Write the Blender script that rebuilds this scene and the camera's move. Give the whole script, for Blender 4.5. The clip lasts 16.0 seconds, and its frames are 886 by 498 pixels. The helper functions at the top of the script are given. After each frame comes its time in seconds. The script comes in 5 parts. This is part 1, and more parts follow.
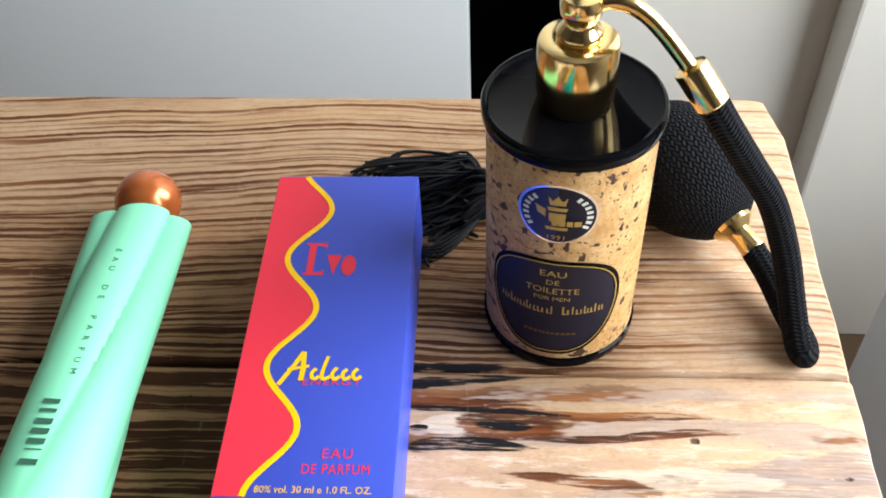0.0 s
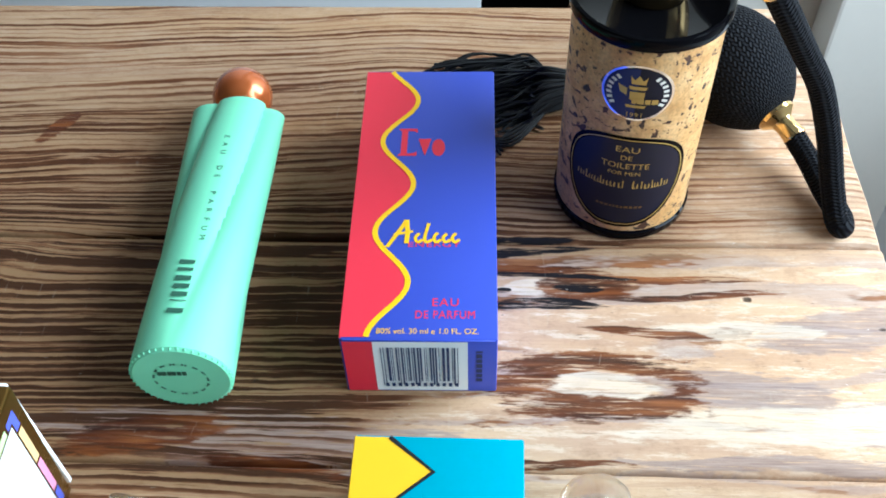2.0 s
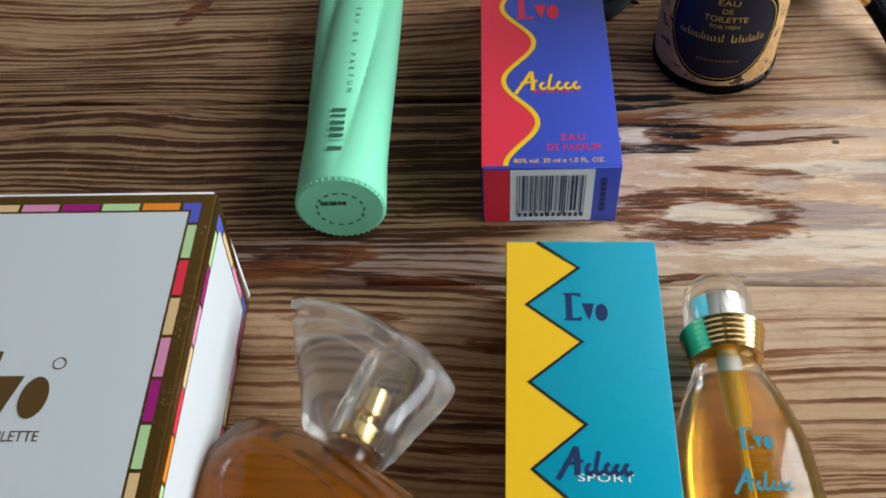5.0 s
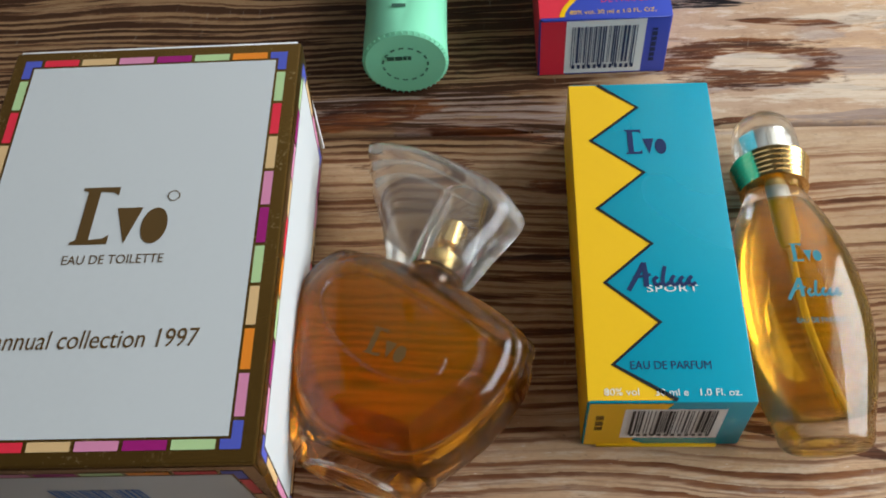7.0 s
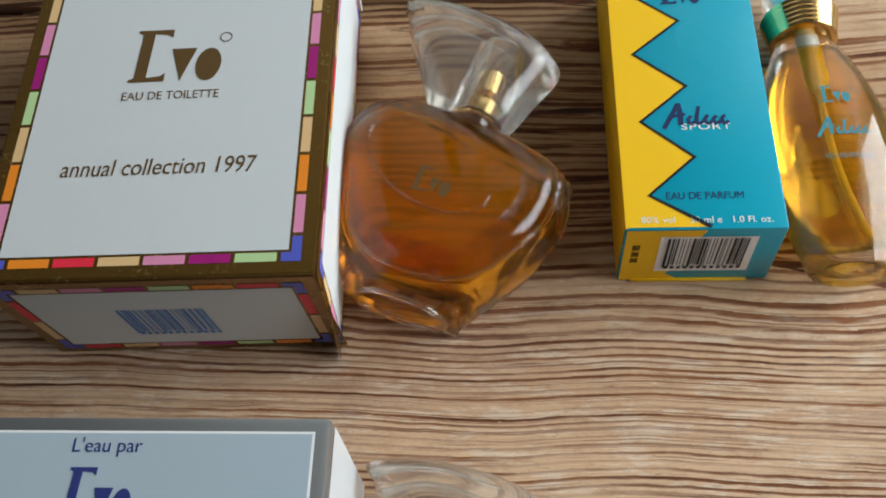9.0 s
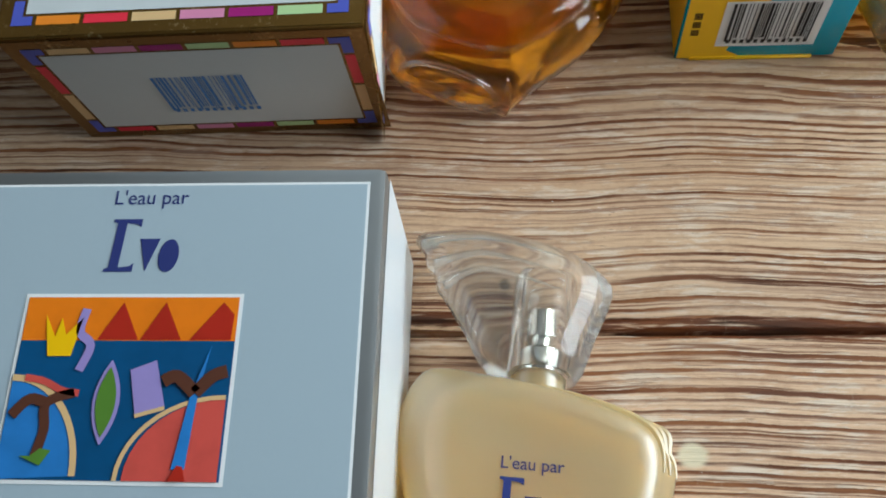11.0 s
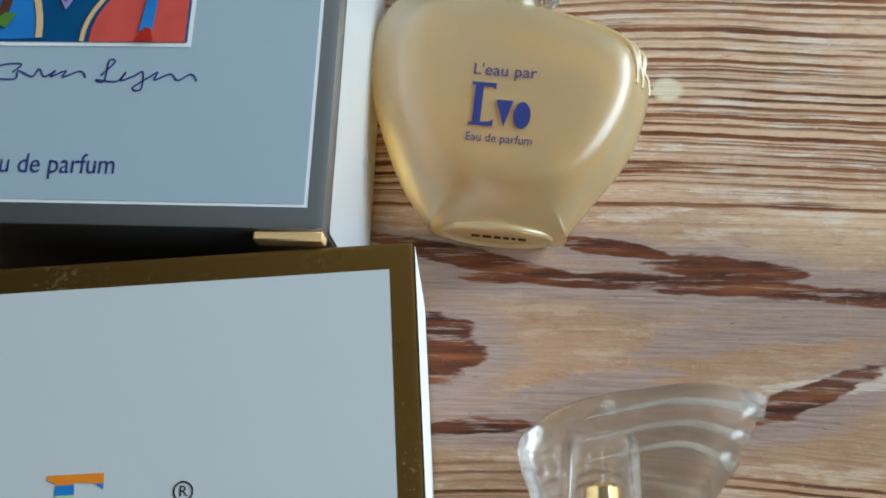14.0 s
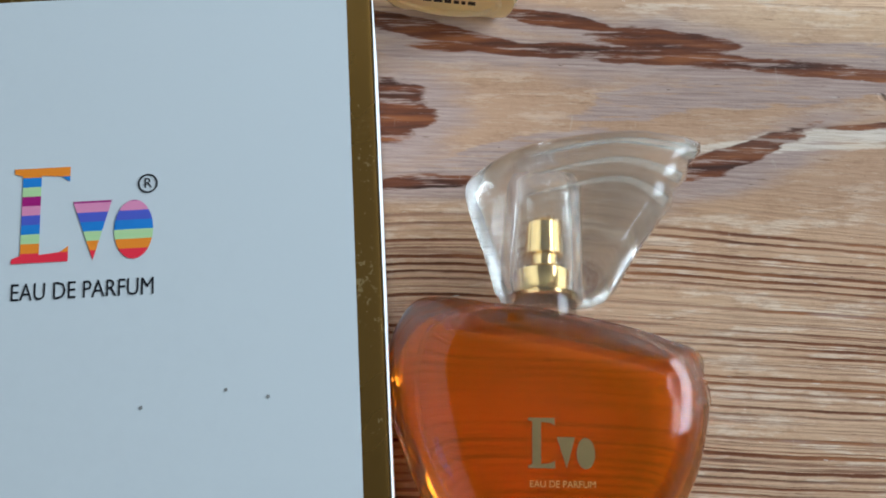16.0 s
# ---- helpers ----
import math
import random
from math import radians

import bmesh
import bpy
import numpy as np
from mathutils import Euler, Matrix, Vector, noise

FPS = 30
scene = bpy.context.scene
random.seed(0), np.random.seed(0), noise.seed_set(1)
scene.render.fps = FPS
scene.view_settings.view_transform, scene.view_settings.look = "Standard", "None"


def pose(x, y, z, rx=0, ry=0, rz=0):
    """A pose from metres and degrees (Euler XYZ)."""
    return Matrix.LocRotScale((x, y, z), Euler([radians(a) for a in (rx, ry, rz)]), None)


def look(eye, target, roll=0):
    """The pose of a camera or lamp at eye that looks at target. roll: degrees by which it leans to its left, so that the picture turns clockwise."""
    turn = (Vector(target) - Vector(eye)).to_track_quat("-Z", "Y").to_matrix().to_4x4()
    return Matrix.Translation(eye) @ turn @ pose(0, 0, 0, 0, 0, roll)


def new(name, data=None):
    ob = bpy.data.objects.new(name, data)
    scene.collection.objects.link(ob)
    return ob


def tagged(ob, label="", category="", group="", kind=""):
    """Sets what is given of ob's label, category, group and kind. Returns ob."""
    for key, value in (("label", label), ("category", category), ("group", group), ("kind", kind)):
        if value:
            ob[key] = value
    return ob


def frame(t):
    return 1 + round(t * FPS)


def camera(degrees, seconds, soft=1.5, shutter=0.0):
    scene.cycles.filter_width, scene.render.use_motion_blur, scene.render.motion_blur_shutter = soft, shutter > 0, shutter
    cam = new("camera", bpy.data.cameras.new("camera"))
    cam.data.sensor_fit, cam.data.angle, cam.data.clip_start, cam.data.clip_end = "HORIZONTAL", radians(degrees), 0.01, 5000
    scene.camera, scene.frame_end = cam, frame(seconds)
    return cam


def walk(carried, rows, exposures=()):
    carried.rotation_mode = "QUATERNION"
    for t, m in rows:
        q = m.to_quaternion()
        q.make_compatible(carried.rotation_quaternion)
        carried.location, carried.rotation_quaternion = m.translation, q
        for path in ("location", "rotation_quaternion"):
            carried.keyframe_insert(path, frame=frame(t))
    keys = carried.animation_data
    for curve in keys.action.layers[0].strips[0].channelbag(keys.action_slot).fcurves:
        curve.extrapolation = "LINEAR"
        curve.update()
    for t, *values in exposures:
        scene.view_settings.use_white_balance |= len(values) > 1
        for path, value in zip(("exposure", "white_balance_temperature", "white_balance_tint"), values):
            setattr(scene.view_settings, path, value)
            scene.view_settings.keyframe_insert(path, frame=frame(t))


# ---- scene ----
D = 0.1  # the plan below is in decimetres, from the corner of the red and blue carton
TOP = 0.75  # height of the table top


def P(x, y, z=0.0):
    """A place of the plan, in metres."""
    return Vector((x * D, y * D, TOP + z * D))


cam = camera(48.69, 16.0, soft=1.85)
PATH = [
    (0.0, (0.2580, -1.1481, 2.4196), (0.1588, -0.0641, 1.2468), -3.01),
    (0.5, (0.1425, -1.2218, 2.4245), (0.0655, -0.1432, 1.2453), -1.90),
    (1.0, (0.0393, -1.3597, 2.4708), (-0.0267, -0.2934, 1.2797), -1.64),
    (1.5, (-0.0177, -1.4626, 2.5137), (-0.0908, -0.4195, 1.3028), -2.14),
    (2.0, (-0.0405, -1.5573, 2.5486), (-0.1090, -0.5369, 1.3182), -2.09),
    (2.5, (-0.0284, -1.6476, 2.5634), (-0.1014, -0.6455, 1.3182), -2.39),
    (3.0, (-0.0178, -1.7329, 2.5646), (-0.0986, -0.7388, 1.3135), -2.90),
    (5.5, (-0.4785, -2.2055, 2.6188), (-0.5757, -1.2456, 1.3424), -4.75),
    (6.0, (-0.5402, -2.2791, 2.6520), (-0.6331, -1.3624, 1.3439), -5.05),
    (6.5, (-0.5761, -2.3603, 2.6714), (-0.6631, -1.4780, 1.3394), -5.36),
    (7.0, (-0.5927, -2.4353, 2.6668), (-0.6867, -1.5784, 1.3189), -6.27),
    (7.5, (-0.6378, -2.5173, 2.6570), (-0.7247, -1.6787, 1.2972), -6.13),
    (8.0, (-0.6643, -2.5957, 2.6510), (-0.7537, -1.7763, 1.2796), -6.33),
    (8.5, (-0.6689, -2.6798, 2.6447), (-0.7698, -1.8783, 1.2636), -7.20),
    (11.0, (-0.8229, -2.9930, 2.3693), (-0.9426, -2.3660, 0.9022), -10.67),
    (11.5, (-0.8189, -3.0610, 2.2984), (-0.9542, -2.4816, 0.8132), -12.92),
    (12.0, (-0.8490, -3.1647, 2.2243), (-0.9668, -2.6090, 0.7286), -11.92),
    (12.5, (-0.8384, -3.2630, 2.1789), (-0.9580, -2.7329, 0.6740), -12.91),
    (13.0, (-0.8165, -3.3565, 2.1654), (-0.9391, -2.8586, 0.6498), -13.78),
    (13.5, (-0.7946, -3.4580, 2.1548), (-0.9147, -2.9826, 0.6318), -13.56),
    (14.0, (-0.7810, -3.5459, 2.1578), (-0.8896, -3.1032, 0.6241), -12.56),
    (14.5, (-0.7797, -3.6328, 2.1626), (-0.8657, -3.2269, 0.6173), -10.18),
    (15.0, (-0.7801, -3.7439, 2.1554), (-0.8412, -3.3584, 0.6037), -7.15),
    (15.5, (-0.7763, -3.8956, 2.1403), (-0.8171, -3.5013, 0.5902), -4.25),
    (16.0, (-0.7793, -3.9816, 2.1484), (-0.7985, -3.6190, 0.5902), -1.57),
]
EXPOSURES = [(0.0, 0.40, 6600.0, 9.0), (1.0, 0.44, 6350.0, 8.0), (1.5, 0.46, 6000.0, 4.0), (2.5, 0.12, 5550.0, 2.0), (3.0, -0.19, 5750.0, 4.0), (5.5, -0.42, 6450.0, 9.0), (8.5, -0.38, 6600.0, 8.0), (11.0, -0.26, 6050.0, 2.0), (11.5, -0.46, 5900.0, 0.0), (12.0, -0.70, 5800.0, -1.0), (13.0, -0.46, 5900.0, 0.0), (15.0, -0.38, 5700.0, 2.0), (16.0, -0.17, 5650.0, 3.0)]
walk(cam, [(t, look(P(*eye), P(*target), roll)) for t, eye, target, roll in PATH], EXPOSURES)
# -- path end

# ---- light ----
world = bpy.data.worlds.new("world")
scene.world = world
world.use_nodes = True
wn = world.node_tree.nodes
sky = wn.new("ShaderNodeTexSky")
sky.sky_type, sky.sun_disc = "NISHITA", False
sky.sun_elevation, sky.sun_rotation = radians(35), radians(70)
wn["Background"].inputs["Strength"].default_value = 0.1
world.node_tree.links.new(sky.outputs["Color"], wn["Background"].inputs["Color"])


def area_lamp(name, m, width, height, watts, colour):
    data = bpy.data.lights.new(name, "AREA")
    data.shape, data.size, data.size_y, data.energy, data.color = "RECTANGLE", width, height, watts, colour
    ob = new(name, data)
    ob.matrix_world = m
    return ob


# daylight that comes in through the window beside the table
WINDOW = dict(y0=-0.50, y1=0.56, z0=0.85, z1=1.75, x=0.86)
area_lamp("window_daylight", look(((WINDOW["x"] - 0.02), (WINDOW["y0"] + WINDOW["y1"]) / 2, (WINDOW["z0"] + WINDOW["z1"]) / 2),
          (-1.0, (WINDOW["y0"] + WINDOW["y1"]) / 2, (WINDOW["z0"] + WINDOW["z1"]) / 2)), 1.02, 0.86, 33.0, (0.88, 0.95, 1.0))

# ---- materials ----


class Nodes:
    """A short way to write node materials."""

    def __init__(self, name):
        self.m = bpy.data.materials.new(name)
        self.m.use_nodes = True
        self.t = self.m.node_tree
        self.bsdf = self.t.nodes["Principled BSDF"]

    def node(self, kind, **values):
        n = self.t.nodes.new("ShaderNode" + kind)
        for k, v in values.items():
            setattr(n, k, v)
        return n

    def put(self, socket, value):
        if isinstance(value, bpy.types.NodeSocket):
            self.t.links.new(value, socket)
        elif value is not None:
            socket.default_value = value

    def math(self, op, a, b=None, c=None, clamp=False):
        n = self.node("Math", operation=op, use_clamp=clamp)
        for i, v in enumerate((a, b, c)):
            self.put(n.inputs[i], v)
        return n.outputs[0]

    def vmath(self, op, a, b=None):
        n = self.node("VectorMath", operation=op)
        self.put(n.inputs[0], a)
        self.put(n.inputs[1], b)
        return n.outputs[0] if op not in ("LENGTH", "DOT_PRODUCT") else n.outputs["Value"]

    def coord(self, scale=(1, 1, 1), kind="Object", shift=(0, 0, 0)):
        n = self.node("Mapping")
        self.put(n.inputs["Vector"], self.node("TexCoord").outputs[kind])
        n.inputs["Scale"].default_value = scale
        n.inputs["Location"].default_value = shift
        return n.outputs[0]

    def noise(self, vector, scale=1.0, detail=3.0, rough=0.55, distortion=0.0):
        n = self.node("TexNoise")
        self.put(n.inputs["Vector"], vector)
        n.inputs["Scale"].default_value, n.inputs["Detail"].default_value = scale, detail
        n.inputs["Roughness"].default_value, n.inputs["Distortion"].default_value = rough, distortion
        return n.outputs["Fac"]

    def ramp(self, fac, stops, smooth=False):
        n = self.node("ValToRGB")
        if smooth:
            n.color_ramp.interpolation = "EASE"
        e = n.color_ramp.elements
        while len(e) < len(stops):
            e.new(0.5)
        for k, (at, c) in zip(e, stops):
            k.position, k.color = at, (c if len(c) == 4 else (*c, 1)) if hasattr(c, "__len__") else (c, c, c, 1)
        self.put(n.inputs[0], fac)
        return n.outputs["Color"]

    def step(self, value, low, high):
        n = self.node("MapRange", interpolation_type="SMOOTHSTEP")
        self.put(n.inputs["Value"], value)
        self.put(n.inputs["From Min"], low)
        self.put(n.inputs["From Max"], high)
        return n.outputs[0]

    def mix(self, fac, a, b, kind="MIX"):
        n = self.node("Mix", data_type="RGBA", blend_type=kind)
        self.put(n.inputs["Factor"], fac)
        self.put(n.inputs[6], a if isinstance(a, bpy.types.NodeSocket) else (*a, 1))
        self.put(n.inputs[7], b if isinstance(b, bpy.types.NodeSocket) else (*b, 1))
        return n.outputs[2]

    def bump(self, height, strength=0.3, distance=0.001, normal=None):
        n = self.node("Bump")
        n.inputs["Strength"].default_value, n.inputs["Distance"].default_value = strength, distance
        self.put(n.inputs["Height"], height)
        self.put(n.inputs["Normal"], normal)
        self.t.links.new(n.outputs[0], self.bsdf.inputs["Normal"])
        return n.outputs[0]

    def set(self, **values):
        for k, v in values.items():
            k = k.replace("_", " ")
            self.put(self.bsdf.inputs[k], (*v, 1) if isinstance(v, tuple) and len(v) == 3 and "Color" in k or isinstance(v, tuple) and len(v) == 3 and "Tint" in k else v)
        return self.m


def plain(name, colour, rough=0.5, metal=0.0, grain=0.06, size=400.0, relief=0.0, **more):
    """Paint, print or card: one colour with a fine mottle and a broad uneven tone."""
    more.setdefault("Specular_IOR_Level", 0.5 if metal else 0.28)
    n = Nodes(name)
    c = n.coord()
    fine, broad = n.noise(c, size, 3), n.noise(c, 14.0, 2)
    tone = n.math("ADD", n.math("MULTIPLY", fine, grain), n.math("MULTIPLY", broad, grain * 1.2))
    tone = n.math("ADD", tone, 1.0 - grain * 1.1)
    col = n.mix(1.0, colour, n.ramp(tone, [(0.0, 0.0), (1.0, 1.0)]), "MULTIPLY")
    n.set(Base_Color=col, Metallic=metal, Roughness=n.math("ADD", n.math("MULTIPLY", broad, 0.16), rough - 0.08), **more)
    if relief:
        n.bump(fine, relief, 0.0002)
    return n.m


def wood_material():
    """Old pine, stained brown and washed white, with dark growth lines along x."""
    n = Nodes("worn_pine")
    pos = n.coord((10, 10, 10))
    sep = n.node("SeparateXYZ")
    n.put(sep.inputs[0], pos)
    x, y = sep.outputs[0], sep.outputs[1]

    def along(sx, sy, shift=0.0):
        c = n.node("CombineXYZ")
        n.put(c.inputs[0], n.math("MULTIPLY", x, sx))
        n.put(c.inputs[1], n.math("MULTIPLY", y, sy))
        c.inputs[2].default_value = shift
        return c.outputs[0]

    def centred(v, amount):
        return n.math("MULTIPLY", n.math("SUBTRACT", v, 0.5), amount)

    # the growth lines wander, and sweep round three hearts
    warp = n.math("ADD", centred(n.noise(along(0.38, 0.30), 1.0, 2), 0.40), centred(n.noise(along(1.3, 1.6, 4.0), 1.0, 3), 0.045))
    warp = n.math("ADD", warp, centred(n.noise(along(5.0, 9.0, 2.0), 1.0, 3), 0.014))

    def hump(cx, cy, wx, wy, amount):
        dx, dy = n.math("DIVIDE", n.math("SUBTRACT", x, cx), wx), n.math("DIVIDE", n.math("SUBTRACT", y, cy), wy)
        d = n.math("ADD", n.math("MULTIPLY", dx, dx), n.math("MULTIPLY", dy, dy))
        bell = n.math("POWER", 2.718, n.math("MULTIPLY", d, -1.0))
        return n.math("MULTIPLY", n.math("MULTIPLY", dy, bell), amount)

    for h in HEARTS:
        warp = n.math("ADD", warp, hump(*h))
    warp = n.math("MULTIPLY", warp, n.math("MULTIPLY_ADD", n.step(y, -3.25, -1.6), 0.55, 0.45))
    yy = n.math("ADD", y, warp)
    # more dark line on some boards, more white wash on others
    density = n.ramp(n.math("MULTIPLY_ADD", y, 0.1, 0.5), DENSITY, True)
    sep_d = n.node("SeparateColor")
    n.put(sep_d.inputs[0], density)
    closer = n.math("ADD", n.math("MULTIPLY", n.math("MINIMUM", n.math("ADD", yy, 3.3), 0.0), 16.0), n.math("MULTIPLY", n.math("MINIMUM", n.math("ADD", yy, 1.55), 0.0), 9.0))
    field = n.math("ADD", n.math("MULTIPLY_ADD", yy, 32.0, closer), n.math("MULTIPLY", n.noise(along(0.02, 1.1, 7.0), 1.0, 2), 10.0))
    ragged = centred(n.noise(along(9.0, 90.0), 1.0, 5, 0.75), 0.52)

    def lines(f, rough, thick, sharp):
        cell, inside = n.math("FLOOR", f), n.math("FRACT", f)
        w_ = n.node("TexWhiteNoise", noise_dimensions="1D")
        n.put(w_.inputs["W"], cell)
        luck = w_.outputs["Value"]
        edge = n.math("ADD", inside, rough)
        start = n.math("SUBTRACT", 0.80, n.math("MULTIPLY", n.math("POWER", luck, 1.4), thick))
        rise = n.step(edge, n.math("SUBTRACT", start, sharp), n.math("ADD", start, 0.03))
        fall = n.math("SUBTRACT", 1.0, n.step(edge, 0.91, 0.98))
        return n.math("MULTIPLY", rise, fall), luck

    # thick stain on the far boards away from the window, their shade painted in with it
    left = n.math("MULTIPLY", n.math("MULTIPLY", n.step(y, -0.45, -0.30), n.math("SUBTRACT", 1.0, n.step(y, 0.70, 1.0))), n.math("SUBTRACT", 1.0, n.step(n.math("ADD", x, centred(n.noise(along(1.0, 3.0, 91.0), 1.0, 3), 0.8)), -0.50, 0.0)))
    heavy = n.math("MAXIMUM", sep_d.outputs[2], n.math("MULTIPLY", left, 0.92))
    share = n.math("MAXIMUM", sep_d.outputs[0], left)
    # paler towards the window: bare wood, with the brighter light put into its colour
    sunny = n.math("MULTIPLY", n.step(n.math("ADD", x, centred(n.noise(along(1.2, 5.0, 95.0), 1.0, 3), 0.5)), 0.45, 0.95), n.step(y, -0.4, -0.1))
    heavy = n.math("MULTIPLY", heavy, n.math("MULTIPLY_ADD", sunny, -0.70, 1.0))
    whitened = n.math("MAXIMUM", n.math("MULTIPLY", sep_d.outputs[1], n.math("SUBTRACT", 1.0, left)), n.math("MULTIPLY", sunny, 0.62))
    line, chance = lines(field, ragged, n.math("MULTIPLY_ADD", heavy, 0.30, 0.12), 0.40)
    fine_line, fine_luck = lines(n.math("MULTIPLY", n.math("ADD", field, 0.3), 2.37), ragged, 0.2, 0.2)
    patchy = n.step(n.noise(along(1.3, 9.0, 9.0), 1.0, 4, 0.65), 0.34, 0.56)
    line = n.math("MULTIPLY", line, n.math("MULTIPLY_ADD", chance, 0.70, 0.36))
    line = n.math("MULTIPLY", line, n.math("ADD", n.math("MULTIPLY_ADD", patchy, 0.50, 0.45), n.math("MULTIPLY", heavy, 0.20)))
    fine_line = n.math("MULTIPLY", n.math("MULTIPLY", fine_line, fine_luck), n.math("MULTIPLY_ADD", patchy, 0.5, 0.05))
    # broad bands where a board is cut flat through the rings
    flat_cut = n.ramp(n.math("MULTIPLY_ADD", y, 0.1, 0.5), FLAT_CUT)
    sep_f = n.node("SeparateColor")
    n.put(sep_f.inputs[0], flat_cut)
    flat_sawn = n.math("MULTIPLY", sep_f.outputs[0], n.math("SUBTRACT", 1.0, left))
    swirl = n.math("ADD", yy, centred(n.noise(along(0.75, 2.0, 33.0), 1.0, 2), 0.26))
    band_edge = n.math("ADD", centred(n.noise(along(6.0, 24.0, 13.0), 1.0, 6, 0.75), 0.40), centred(n.noise(along(30.0, 60.0, 19.0), 1.0, 3, 0.7), 0.14))
    band_cell, band_in = n.math("FLOOR", n.math("MULTIPLY", swirl, 8.0)), n.math("ADD", n.math("FRACT", n.math("MULTIPLY", swirl, 8.0)), band_edge)
    bw = n.node("TexWhiteNoise", noise_dimensions="1D")
    n.put(bw.inputs["W"], band_cell)
    bstart = n.math("SUBTRACT", 0.74, n.math("MULTIPLY", bw.outputs["Value"], 0.40))
    band = n.math("MULTIPLY", n.step(band_in, bstart, n.math("ADD", bstart, 0.05)), n.math("SUBTRACT", 1.0, n.step(band_in, 0.86, 0.93)))
    band = n.math("MULTIPLY", band, n.math("MULTIPLY", n.math("MULTIPLY", flat_sawn, n.step(y, -2.0, -1.0)), n.step(n.noise(along(0.8, 3.0, 77.0), 1.0, 3), 0.32, 0.42)))
    stained = n.step(n.math("ADD", n.noise(along(1.5, 7.0, 23.0), 1.0, 4, 0.7), n.math("MULTIPLY_ADD", x, -0.10, 0.02)), 0.50, 0.56)
    line = n.math("MULTIPLY", line, n.math("MULTIPLY_ADD", flat_sawn, -0.75, 1.0))
    fine_line = n.math("MULTIPLY", fine_line, n.math("MULTIPLY_ADD", flat_sawn, -0.6, 1.0))
    # torn streaks between the rings, longest where the stain is heavy
    cv = n.node("CombineXYZ")
    n.put(cv.inputs[0], n.math("MULTIPLY", x, 0.9))
    n.put(cv.inputs[1], n.math("MULTIPLY", yy, 33.0))
    torn_n = n.noise(cv.outputs[0], 1.0, 5, 0.66)
    low = n.math("MULTIPLY_ADD", heavy, 0.06, 0.345)
    torn = n.math("SUBTRACT", 1.0, n.step(torn_n, low, n.math("ADD", low, 0.11)))
    line = n.math("MAXIMUM", n.math("MAXIMUM", line, fine_line), n.math("MULTIPLY", torn, n.math("MULTIPLY", n.math("MULTIPLY_ADD", heavy, 0.55, 0.50), n.math("MULTIPLY_ADD", flat_sawn, -0.7, 1.0))))
    line = n.math("MULTIPLY", line, share, clamp=True)
    # some boards are rubbed paler than others
    rubbed = n.ramp(n.math("MULTIPLY_ADD", y, 0.1, 0.5), RUBBED)
    sep_r = n.node("SeparateColor")
    n.put(sep_r.inputs[0], rubbed)
    line = n.math("MULTIPLY", line, n.math("ADD", n.math("MULTIPLY", sep_r.outputs[0], n.math("MULTIPLY_ADD", sunny, -0.35, 1.0)), centred(n.noise(along(0.8, 5.0, 63.0), 1.0, 4), 1.3)), clamp=True)

    # blots of old brown stain, and worn pale places
    jag = n.math("ADD", centred(n.noise(along(4.5, 26.0, 3.0), 1.0, 6, 0.72), 1.9), centred(n.noise(along(2.6, 8.0, 8.0), 1.0, 4, 0.65), 1.7))

    broken = n.math("MULTIPLY_ADD", n.step(n.noise(along(5.0, 75.0, 51.0), 1.0, 4, 0.7), 0.36, 0.48), 0.85, 0.15)
    wavy = n.math("ADD", y, centred(n.noise(along(2.2, 4.0, 41.0), 1.0, 3), 0.07))

    def blot(cx, cy, wx, wy, slope=0.0, soft=0.10, roughen=1.0):
        dx = n.math("SUBTRACT", x, cx)
        dy = n.math("SUBTRACT", n.math("SUBTRACT", wavy, cy), n.math("MULTIPLY", dx, slope))
        d = n.math("SQRT", n.math("ADD", n.math("POWER", n.math("ABSOLUTE", n.math("DIVIDE", dx, wx)), 2.0), n.math("POWER", n.math("ABSOLUTE", n.math("DIVIDE", dy, wy)), 2.0)))
        d = n.math("ADD", d, n.math("MULTIPLY", jag, roughen * 0.75))
        return n.math("MULTIPLY", n.math("SUBTRACT", 1.0, n.step(d, 1.0 - soft, 1.0 + soft)), broken if roughen == 1.0 else 1.0)

    def union(items):
        total = None
        for it in items:
            b = blot(*it)
            total = b if total is None else n.math("MAXIMUM", total, b)
        return total

    brown, black, bare, lilac = union(BROWN), union(BLACK), union(BARE), union(LILAC)
    fringe = union([(b[0] + 0.03, b[1] - 0.012, b[2] * 1.5, b[3] * 2.1, b[4] if len(b) > 4 else 0.0, 0.45, 0.9) for b in BROWN if b[1] < -2.5])
    lilac = n.math("MAXIMUM", lilac, fringe)
    knots = union(KNOTS)
    brown = n.math("MULTIPLY", brown, n.math("SUBTRACT", 1.0, blot(0.35, 0.03, 0.19, 0.044)))

    # colours
    tone = n.noise(along(0.5, 2.2, 5.0), 1.0, 3)
    fibre = n.noise(along(7.0, 150.0, 1.0), 1.0, 3, 0.6)
    pale = n.ramp(tone, [(0.30, (0.49, 0.285, 0.145)), (0.50, (0.61, 0.395, 0.225)), (0.70, (0.69, 0.50, 0.325))])
    washed = n.mix(n.math("MULTIPLY", n.step(n.noise(along(0.35, 1.6, 12.0), 1.0, 3), 0.46, 0.66), 0.6), pale, (0.61, 0.45, 0.315))
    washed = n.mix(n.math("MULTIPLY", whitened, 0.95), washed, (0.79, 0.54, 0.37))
    washed = n.mix(n.math("MULTIPLY", n.step(n.noise(along(0.7, 4.5, 71.0), 1.0, 3), 0.50, 0.70), 0.55), washed, (0.43, 0.275, 0.20))
